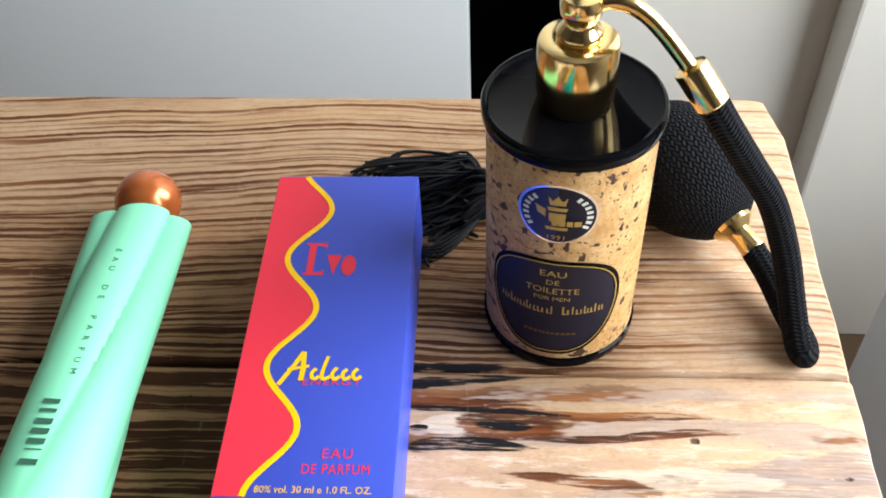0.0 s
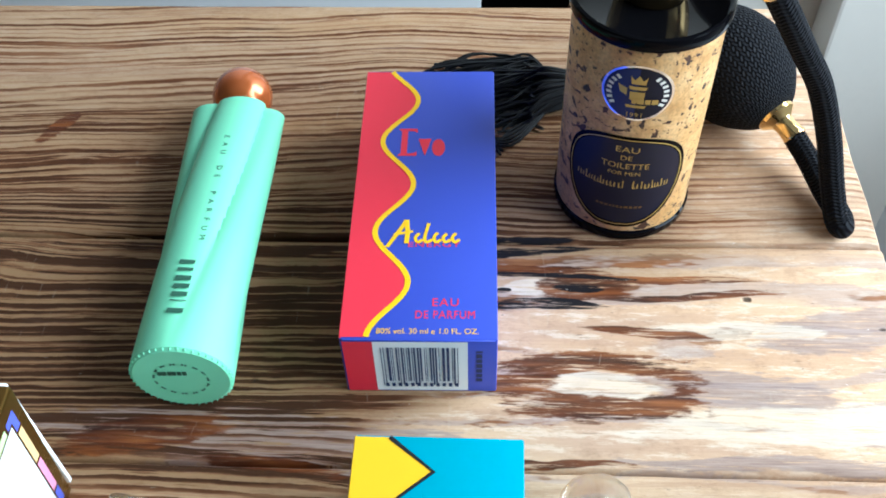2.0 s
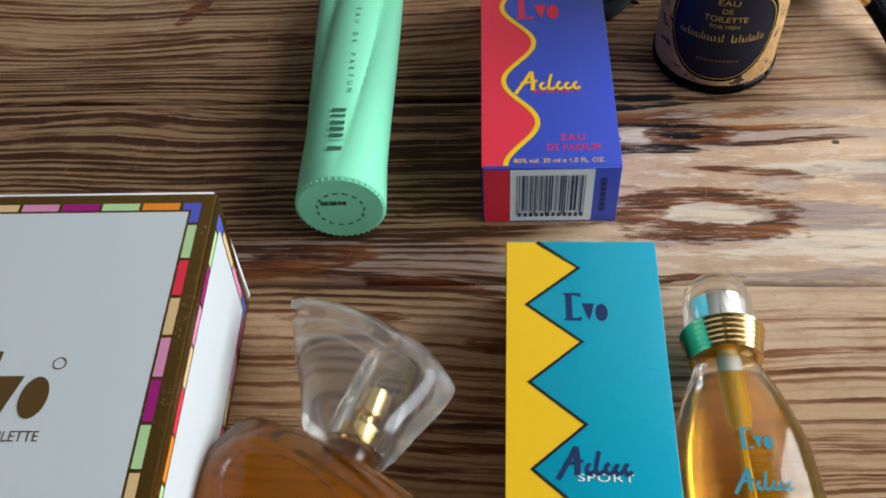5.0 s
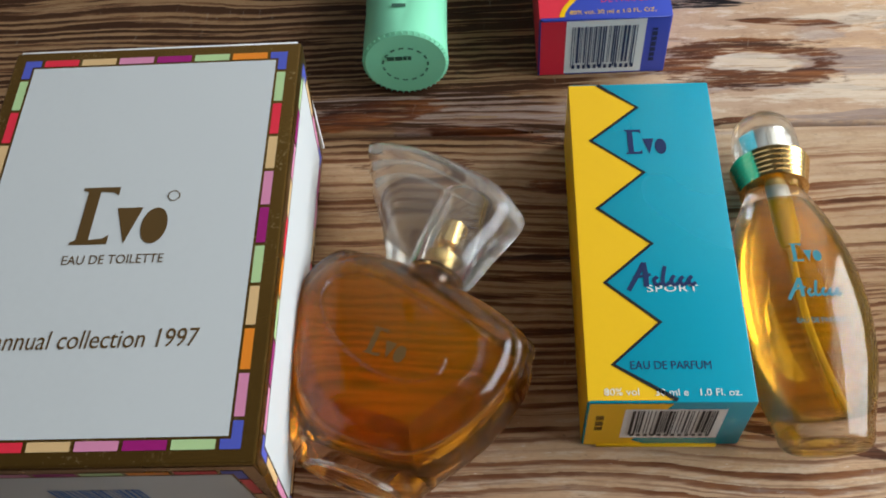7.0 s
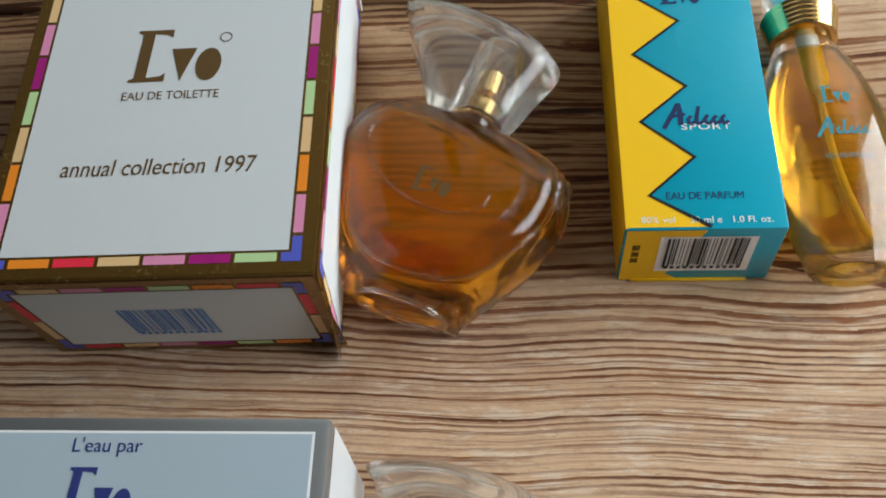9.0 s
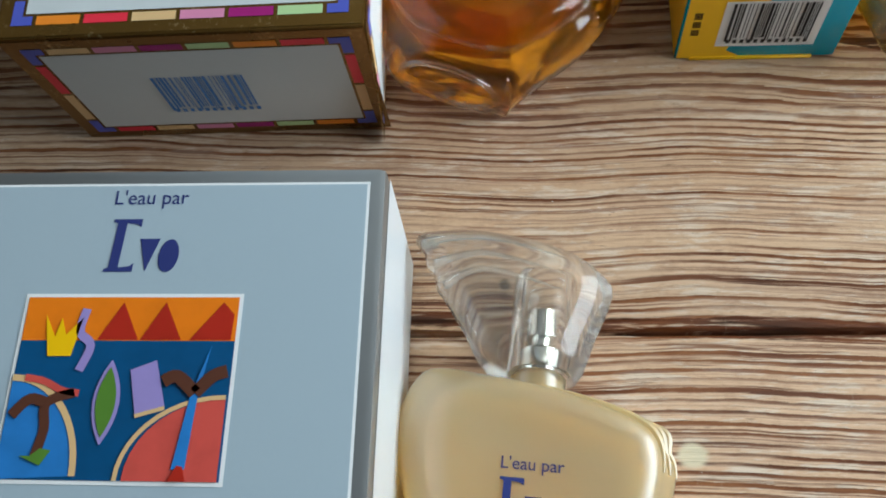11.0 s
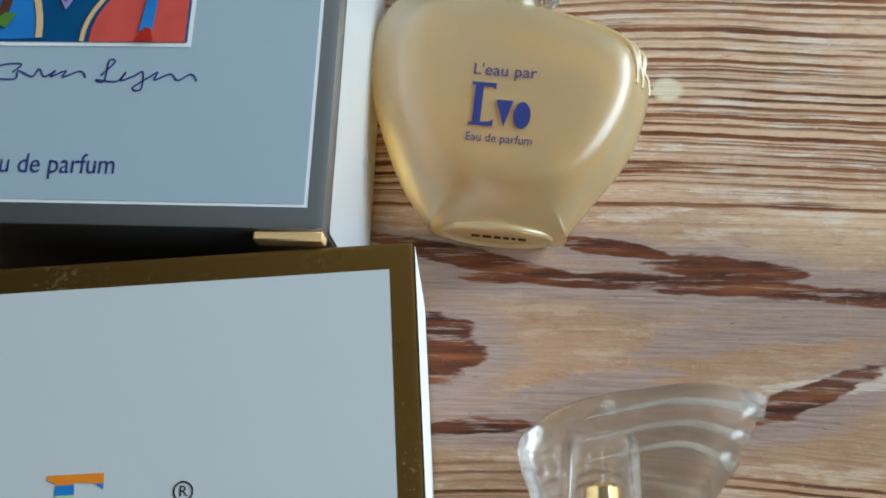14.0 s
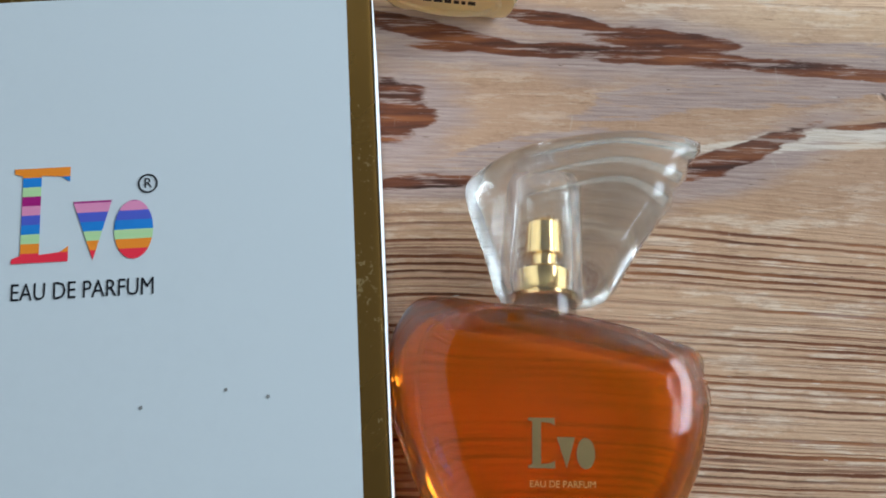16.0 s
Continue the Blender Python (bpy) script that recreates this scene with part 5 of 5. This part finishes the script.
M["clear_tube"] = glass("clear_tube", (0.95, 0.85, 0.7), 0.1, 1.03)
M["socket"] = glass("inner_socket_acrylic", (0.97, 0.97, 0.95), 0.02, 0.78)
fb = wing_bottle(pose(*P(-0.81, -2.92), 0, 0, -5.0), "frosted pale yellow bottle with a clear wing-shaped stopper", 1.0, 1.0, 0.023, False, None, "chrome")
printed("writing", letters("L'eau par", 0.0027, width=0.0136), M["indigo"], fb, flat(-0.0014, 0.0330, 0.0233))
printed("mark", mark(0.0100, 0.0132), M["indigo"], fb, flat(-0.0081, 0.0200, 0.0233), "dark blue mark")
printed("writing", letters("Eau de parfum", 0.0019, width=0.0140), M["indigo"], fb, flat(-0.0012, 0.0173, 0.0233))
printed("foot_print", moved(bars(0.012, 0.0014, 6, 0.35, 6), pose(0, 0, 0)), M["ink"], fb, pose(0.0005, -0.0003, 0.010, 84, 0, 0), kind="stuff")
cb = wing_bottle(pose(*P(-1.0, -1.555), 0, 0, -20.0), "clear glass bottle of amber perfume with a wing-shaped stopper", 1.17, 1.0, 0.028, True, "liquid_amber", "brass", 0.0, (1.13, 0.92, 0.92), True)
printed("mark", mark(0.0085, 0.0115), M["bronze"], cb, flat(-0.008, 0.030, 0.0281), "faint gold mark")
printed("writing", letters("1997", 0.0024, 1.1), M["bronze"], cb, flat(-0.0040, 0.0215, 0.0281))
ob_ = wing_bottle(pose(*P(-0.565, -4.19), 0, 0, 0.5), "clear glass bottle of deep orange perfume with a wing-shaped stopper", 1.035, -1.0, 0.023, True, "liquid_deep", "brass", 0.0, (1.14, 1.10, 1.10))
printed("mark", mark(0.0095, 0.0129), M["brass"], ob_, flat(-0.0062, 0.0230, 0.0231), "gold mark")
printed("writing", letters("EAU DE PARFUM", 0.0013, width=0.0125), M["gold_ink"], ob_, flat(0.0004, 0.0200, 0.0231))

# oval bottle of golden perfume beside the teal carton
sp = thing("perfume_bottle", pose(*P(0.268, -1.475), 0, 0, 0.4), "oval clear glass bottle of golden perfume lying down", "bottle")


def oval(profile, squash, steps=40, lift=0.0):
    """A flattened turned body along y from (half width, distance) pairs."""
    return loft([[Vector((r * math.cos(a), d, lift + r * squash * math.sin(a))) for a in np.linspace(0, 2 * math.pi, steps, endpoint=False)] for r, d in profile])


def swell(pts, per=5):
    return [(p.x, p.y) for p in spline([Vector((a, b, 0)) for a, b in pts], per)]


LIFT = 0.0128
add("glass_body", oval(swell([(0.0085, 0.0), (0.0122, 0.0012), (0.0140, 0.008), (0.0182, 0.024), (0.0196, 0.040), (0.0180, 0.058), (0.0140, 0.072), (0.0100, 0.081), (0.0088, 0.084)]), 0.65, lift=LIFT), M["glass"], sp, "clear thick glass")
add("perfume", oval(swell([(0.004, 0.0085), (0.0105, 0.0105), (0.0150, 0.024), (0.0163, 0.040), (0.0149, 0.057), (0.0112, 0.070), (0.0070, 0.078)]), 0.79, lift=LIFT), M["liquid_gold"], sp, "golden perfume")
ax = pose(0, 0, LIFT, -90)
add("collar", moved(lathe([(0.0090, 0.0835), (0.0105, 0.0842)] + [(0.0099 + 0.0004 * (k % 2) + 0.00018 * k, 0.0846 + 0.0008 * k) for k in range(12)] + [(0.0112, 0.0945), (0.0085, 0.0952)], 40), ax), M["brass"], sp, "ribbed polished brass collar")
add("pump", moved(lathe([(0.0062, 0.0940), (0.0062, 0.1040), (0.0050, 0.1055), (0.0, 0.1055)], 28), ax), M["chrome"], sp, "polished pump head")
add("cap", moved(lathe([(0.0098, 0.0950), (0.0104, 0.0990), (0.0103, 0.1040), (0.0092, 0.1088), (0.0070, 0.1115), (0.0035, 0.1128), (0.0, 0.1130)], 36), ax), M["cap_glass"], sp, "clear domed cap")
add("dip_tube", moved(lathe([(0.0022, 0.0600), (0.0030, 0.0640), (0.0030, 0.0835)], 20), pose(0, 0, LIFT + 0.0015, -90)), M["tube"], sp, "milky plastic pump tube")
add("dip_tube", sweep(spline([Vector((0, 0.061, LIFT)), Vector((0.001, 0.035, LIFT * 0.9)), Vector((0.006, 0.011, LIFT * 0.7))], 8), 0.0009, 8, False), M["tube"], sp)
TOPZ = LIFT + 0.0196 * 0.65
printed("mark", mark(0.0060, 0.0085), M["turquoise_ink"], sp, flat(-0.0035, 0.0510, TOPZ + 0.0001), "turquoise mark")
printed("brush_mark", brush(0.0150, 0.0060, 0.0010), M["turquoise_ink"], sp, flat(-0.0065, 0.0395, TOPZ + 0.0003), "turquoise brush mark")
printed("writing", letters("EAU DE PARFUM", 0.0016, width=0.0130), M["turquoise_ink"], sp, flat(0.001, 0.0320, TOPZ + 0.0004))

# mint green bottle with a copper ball
gt = thing("perfume_bottle", pose(*P(-0.912, -0.06), 0, 0, 1.6), "mint green fluted plastic bottle with a copper ball", "bottle")
R, LEN = 0.0150, 0.1125


def flute(s, a):
    deep = 0.34 * max(0.0, s) ** 0.8
    turn = a - radians(122) - radians(62) * (1 - s)
    groove = abs(math.sin(2.0 * turn)) ** 0.55
    return 1.0 - deep * (1 - groove)


def skin(s, a):
    """A place on the bottle's side: round at the foot, flat and fluted at the shoulder."""
    f = flute(s, a)
    return Vector((R * (1 + 0.11 * s) * f * math.cos(a), s * LEN, R * (1 - 0.14 * s) + R * (1 - 0.36 * s) * f * math.sin(a)))


rings = [[skin(k / 40, a) for a in np.linspace(0, 2 * math.pi, 120, endpoint=False)] for k in range(41)]
MID = R * 0.86
inset = [Vector((p.x * 0.93, -0.0010, R + (p.z - R) * 0.93)) for p in rings[0]]
endcap = [Vector((p.x * 0.94, LEN + 0.0006, MID + (p.z - MID) * 0.92)) for p in rings[-1]]
add("body", loft([inset] + rings + [endcap]), M["mint"], gt)
for k in range(44):
    a = 2 * math.pi * k / 44
    bm = bmesh.new()
    bmesh.ops.create_icosphere(bm, subdivisions=1, radius=0.0004, matrix=Matrix.Translation((R * 0.978 * math.cos(a), -0.0005, R + R * 0.978 * math.sin(a))))
    add("bead", bm, M["mint"], gt)
bm = bmesh.new()
bmesh.ops.create_uvsphere(bm, u_segments=40, v_segments=24, radius=0.0110, matrix=Matrix.Translation((-0.0002, LEN + 0.0105, MID)))
add("stopper", bm, M["copper"], gt, "glossy copper ball stopper")
add("neck", moved(lathe([(0.0062, LEN - 0.002), (0.0062, LEN + 0.004)], 24), pose(0, 0, MID, -90)), M["copper"], gt)
printed("stamp", moved(bars(0.0085, 0.0019, 4, 0.15, 2), pose(-0.002, 0.003, 0)), M["mint_dark"], gt, pose(0, -0.0011, R, 90), kind="stuff")
ring_bm = merged([moved(bars(0.0016, 0.0007, 2, 0.3, k), pose(0.0078 * math.cos(k * 0.42), 0.0078 * math.sin(k * 0.42), 0, 0, 0, math.degrees(k * 0.42) + 90)) for k in range(15)])
printed("stamped_ring", ring_bm, M["mint_dark"], gt, pose(0, -0.0011, R, 90), kind="stuff")
for k, ch in enumerate("EAU DE PARFUM"):
    p = skin(0.80 - 0.035 * k, 1.50)
    if ch != " ":
        printed("writing", letters(ch, 0.0019), M["mint_dark"], gt, Matrix.Translation(p + Vector((0, 0, 0.00025))) @ pose(0, 0, 0, 0, 3, -94))
for k in range(7):
    p = skin(0.285 - 0.028 * k, 1.66)
    printed("name_bar", sheet(rect(-0.0010, -0.0024, (0.0006, 0.0002, 0.0009, 0.0008, 0.0008, -0.0006, 0.0008)[k], 0.0024)), M["mint_dark"], gt, Matrix.Translation(p + Vector((0, 0, 0.00025))) @ pose(0, 0, 0, 0, -5, -94))

# ---- cork atomiser ----
at = thing("atomiser", pose(*P(0.432, 0.838), 0, 0, 0), "cork covered cylinder atomiser with a black bulb and brass head", "perfume atomiser")
add("base_ring", lathe([(0.0205, 0.0), (0.0228, 0.0002), (0.0233, 0.0012), (0.0233, 0.0036), (0.0227, 0.0042)], 72), M["lacquer"], at, "black lacquered rim")
add("cork_body", lathe([(0.0224, 0.0038), (0.0226, 0.0045), (0.0226, 0.0800), (0.0224, 0.0806)], 96), M["cork"], at, "flecked cork covering")
add("lid", lathe([(0.0228, 0.0800), (0.0237, 0.0804), (0.0239, 0.0815), (0.0239, 0.0838), (0.0236, 0.0844), (0.0228, 0.0847), (0.0218, 0.0841), (0.0, 0.0841)], 96), M["lacquer"], at, "glossy black lid")
add("head", lathe([(0.0094, 0.0842), (0.0096, 0.0846), (0.0101, 0.0900), (0.0101, 0.1010), (0.0097, 0.1022), (0.0086, 0.1028), (0.0060, 0.1030), (0.0, 0.1030)], 64), M["brass"], at, "polished brass collar")
add("spray_knob", lathe([(0.0052, 0.1030), (0.0056, 0.1034), (0.0058, 0.1046), (0.0053, 0.1056), (0.0042, 0.1068), (0.0040, 0.1082), (0.0050, 0.1100), (0.0052, 0.1124), (0.0046, 0.1145), (0.0, 0.1152)], 48), M["brass"], at, "turned brass spray head")
B = Vector(P(0.432, 0.838))
loc = lambda x, y, z: Vector(P(x, y, z)) - B
tube = spline([loc(0.432, 0.838, 1.105), loc(0.50, 0.845, 1.125), loc(0.565, 0.84, 1.105), loc(0.625, 0.825, 1.055), loc(0.705, 0.790, 0.965)], 8)
add("brass_tube", sweep(tube, 0.0021, 20, False), M["brass"], at, "bent brass tube")
d = (loc(0.765, 0.760, 0.885) - loc(0.695, 0.793, 0.978)).normalized()
q = d.to_track_quat("Z", "Y").to_matrix().to_4x4()
add("ferrule", moved(lathe([(0.0024, 0.0), (0.0042, 0.0004), (0.0044, 0.0010), (0.0044, 0.0112), (0.0040, 0.0117), (0.0, 0.0117)], 36), Matrix.Translation(loc(0.695, 0.793, 0.978)) @ q), M["brass"], at, "brass ferrule")
hose = spline([loc(0.755, 0.765, 0.900), loc(0.810, 0.765, 0.810), loc(0.895, 0.785, 0.670), loc(0.985, 0.80, 0.520), loc(1.060, 0.785, 0.330), loc(1.105, 0.735, 0.165), loc(1.130, 0.665, 0.070), loc(1.150, 0.640, 0.045), loc(1.155, 0.690, 0.045), loc(1.125, 0.800, 0.050), loc(1.085, 0.915, 0.085), loc(1.040, 0.990, 0.125)], 10)
add("hose", sweep(hose, 0.0040, 24), M["hose_braid"], at, "black braided hose")
nb = (loc(0.86, 1.245, 0.205) - loc(1.045, 0.985, 0.125)).normalized()
q = nb.to_track_quat("Z", "Y").to_matrix().to_4x4()
add("bulb_ferrule", moved(lathe([(0.0, 0.0), (0.0040, 0.0), (0.0042, 0.0006), (0.0036, 0.0055), (0.0040, 0.0075), (0.0068, 0.0098), (0.0070, 0.0112), (0.0060, 0.0120)], 36), Matrix.Translation(loc(1.045, 0.985, 0.125)) @ q), M["brass"], at, "brass bulb fitting")
bm = bmesh.new()
prof = swell([(0.0060, 0.0108), (0.0105, 0.0135), (0.0175, 0.0225), (0.0205, 0.0330), (0.0190, 0.0440), (0.0140, 0.0535), (0.0060, 0.0590), (0.0015, 0.0600)], 5)
steps, layer, rows = 48, bm.loops.layers.uv.new(), []
for r, z in prof:
    rows.append([bm.verts.new((r * math.cos(2 * math.pi * k / steps), r * math.sin(2 * math.pi * k / steps), z)) for k in range(steps)])
for i in range(len(rows) - 1):
    for k in range(steps):
        f = bm.faces.new((rows[i][k], rows[i][(k + 1) % steps], rows[i + 1][(k + 1) % steps], rows[i + 1][k]))
        for loop, (u, v) in zip(f.loops, ((k, i), (k + 1, i), (k + 1, i + 1), (k, i + 1))):
            loop[layer].uv = (u / steps, v / (len(rows) - 1))
bm.faces.new(rows[-1])
bm.faces.new(rows[0][::-1])
bmesh.ops.recalc_face_normals(bm, faces=bm.faces[:])
add("bulb", moved(bm, Matrix.Translation(loc(1.045, 0.985, 0.125)) @ q), M["bulb_knit"], at, "black knitted squeeze bulb")
end = Matrix.Translation(loc(1.045, 0.985, 0.125)) @ q @ Vector((0, 0, 0.060))
cord = spline([end, end + Vector((-0.010, 0.006, -0.004)), loc(0.55, 1.36, 0.06), loc(0.34, 1.34, 0.06)], 8)
add("tassel_cord", sweep(cord, 0.0026, 12), M["hose_braid"], at, "black cord")
rnd = random.Random(5)
strands = []
for k in range(150):
    a, b = rnd.random(), rnd.random()
    y_end = 1.16 + 0.34 * a
    reach = rnd.uniform(0.22, 0.50) * (0.62 + 0.55 * a)
    zz = 0.018 + 0.14 * b * (1 - abs(2 * a - 1) * 0.7)
    p = [loc(0.36, 1.32 + 0.06 * (a - 0.5), 0.03 + 0.08 * b), loc(0.24 - 0.06 * b, 1.28 + 0.16 * (a - 0.45), zz + 0.03), loc(0.12, y_end - 0.03 + 0.05 * rnd.random(), zz), loc(0.34 - reach, y_end + rnd.uniform(-0.05, 0.05), 0.014 + 0.6 * (zz - 0.018)), loc(0.30 - reach - 0.06, y_end + rnd.uniform(-0.08, 0.06), 0.011)]
    strands.append(sweep(spline(p, 5), 0.00055, 5, False))
for k in range(5):
    p = [loc(0.18, 1.20, 0.04), loc(0.05, 1.12 - 0.02 * k, 0.02), loc(0.0 - 0.02 * k, 1.05 + 0.01 * k, 0.011), loc(0.01 + 0.01 * k, 1.0 + 0.02 * k, 0.011)]
    strands.append(sweep(spline(p, 5), 0.0006, 5, False))
tas = add("tassel", merged(strands), M["thread"], at, "black silk tassel")


def wrap(bm, radius, centre, height):
    """Lays a flat shape round the cylinder: x becomes the arc from the direction given in degrees."""
    for v in bm.verts:
        a = radians(centre) + v.co.x / radius
        r = radius + v.co.z
        v.co = Vector((r * math.cos(a), r * math.sin(a), height + v.co.y))
    return bm


def dense(outline, z):
    """A flat shape cut into narrow upright strips, to bend well."""
    bm = sheet(outline, z)
    xs = [p[0] for p in outline]
    for k in range(1, 16):
        c = min(xs) + (max(xs) - min(xs)) * k / 16
        bmesh.ops.bisect_plane(bm, geom=bm.verts[:] + bm.edges[:] + bm.faces[:], plane_co=(c, 0, 0), plane_no=(1, 0, 0))
    return bm


CR = 0.0227
FACE = -100.0
oval_pts = lambda rx, ry: [(rx * math.cos(a), ry * math.sin(a)) for a in np.linspace(0, 2 * math.pi, 40, endpoint=False)]
emblem = add("emblem", wrap(dense(oval_pts(0.0108, 0.0103), PROUD), CR, FACE, 0.0645), M["chrome"], at, "round emblem with a silver rim")
add("emblem_field", wrap(dense(oval_pts(0.0100, 0.0095), PROUD * 2), CR, FACE, 0.0645), M["label_blue"], emblem)
# a reflection painted in blue over the emblem's left half
half = [(-abs(x) if x < 0 else 0.0, y) for x, y in oval_pts(0.0099, 0.0094) if x <= 0.001]
add("emblem_sheen", wrap(dense(half, PROUD * 3), CR, FACE, 0.0645), M["emblem_sheen_blue"], emblem)
crest = [("emblem_shield", [(-0.0022, 0.0010), (0.0022, 0.0010), (0.0020, -0.0018), (0.0, -0.0032), (-0.0020, -0.0018)]),
         ("emblem_crown", [(-0.0024, 0.0066), (-0.0012, 0.0052), (0.0, 0.0070), (0.0012, 0.0052), (0.0024, 0.0066), (0.0020, 0.0038), (-0.0020, 0.0038)]),
         ("emblem_band", [(-0.0026, 0.0030), (0.0026, 0.0030), (0.0023, 0.0018), (-0.0023, 0.0018)]),
         ("emblem_wing", [(-0.0030, 0.0020), (-0.0058, 0.0032), (-0.0050, 0.0004), (-0.0030, -0.0006)]),
         ("emblem_foot", [(-0.0030, -0.0040), (0.0030, -0.0040), (0.0026, -0.0050), (-0.0026, -0.0050)])]
for name, outline in crest:
    add(name, wrap(dense(outline, PROUD * 4), CR, FACE, 0.0645), M["gold_ink"], emblem)
add("emblem_writing", wrap(moved(letters("1991", 0.0016, 1.2), pose(0, 0, PROUD * 5)), CR, FACE, 0.0568), M["gold_ink"], emblem)
tagged(add("emblem_bar", wrap(moved(bars(0.0075, 0.0018, 4, 0.2, 3), pose(0.0025, 0, PROUD * 5)), CR, FACE, 0.0622), M["gold_ink"], emblem), kind="stuff")
for k in range(14):
    ang = math.pi - radians(45) + radians(13) * k if k < 7 else radians(50) - radians(13) * (k - 7)
    add("emblem_bar", wrap(moved(sheet(rect(-0.0005, -0.0008, 0.0005, 0.0008), PROUD * 4), pose(0.0083 * math.cos(ang), 0.0078 * math.sin(ang), 0, 0, 0, math.degrees(ang) - 90)), CR, FACE, 0.0645), M["white_ink"], emblem)
lab = [(0.0205 * math.copysign(abs(math.cos(a)) ** 0.75, math.cos(a)) * (1 - 0.16 * max(0.0, -math.sin(a))), 0.0220 * math.copysign(abs(math.sin(a)) ** 0.8, math.sin(a)) * (0.86 if math.sin(a) > 0 else 1.0)) for a in np.linspace(0, 2 * math.pi, 48, endpoint=False)]
label_ = add("label", wrap(dense(lab, PROUD), CR, FACE, 0.0285), M["lacquer"], at, "midnight blue shield label with gold writing")
rim = [(x * 0.93, y * 0.93) for x, y in lab]
add("label_rim", wrap(ribbon(rim + rim[:1], 0.0004, PROUD * 3), CR, FACE, 0.0285), M["gold_ink"], label_)
inner = [(x * 0.90, y * 0.90) for x, y in lab]
add("label_field", wrap(dense(inner, PROUD * 2), CR, FACE, 0.0285), M["label_blue"], label_)
for text, hgt, zz, wd in (("EAU", 0.0023, 0.0420, 0.0072), ("DE", 0.0019, 0.0385, 0.0036), ("TOILETTE", 0.0023, 0.0350, 0.0150), ("FOR MEN", 0.0015, 0.0318, 0.0100)):
    add("writing", wrap(moved(letters(text, hgt, width=wd), pose(0, 0, PROUD * 3)), CR, FACE, zz), M["gold_ink"], label_)
tagged(add("name_bar", wrap(moved(strokes(0.0310, 0.0034, 11), pose(0, 0, PROUD * 2.2)), CR, FACE, 0.0270), M["gold_ink"], label_), kind="stuff")
tagged(add("name_bar", wrap(moved(bars(0.0150, 0.0010, 11, 0.4, 12), pose(0, 0, PROUD * 2.2)), CR, FACE, 0.0165), M["bronze"], label_), kind="stuff")
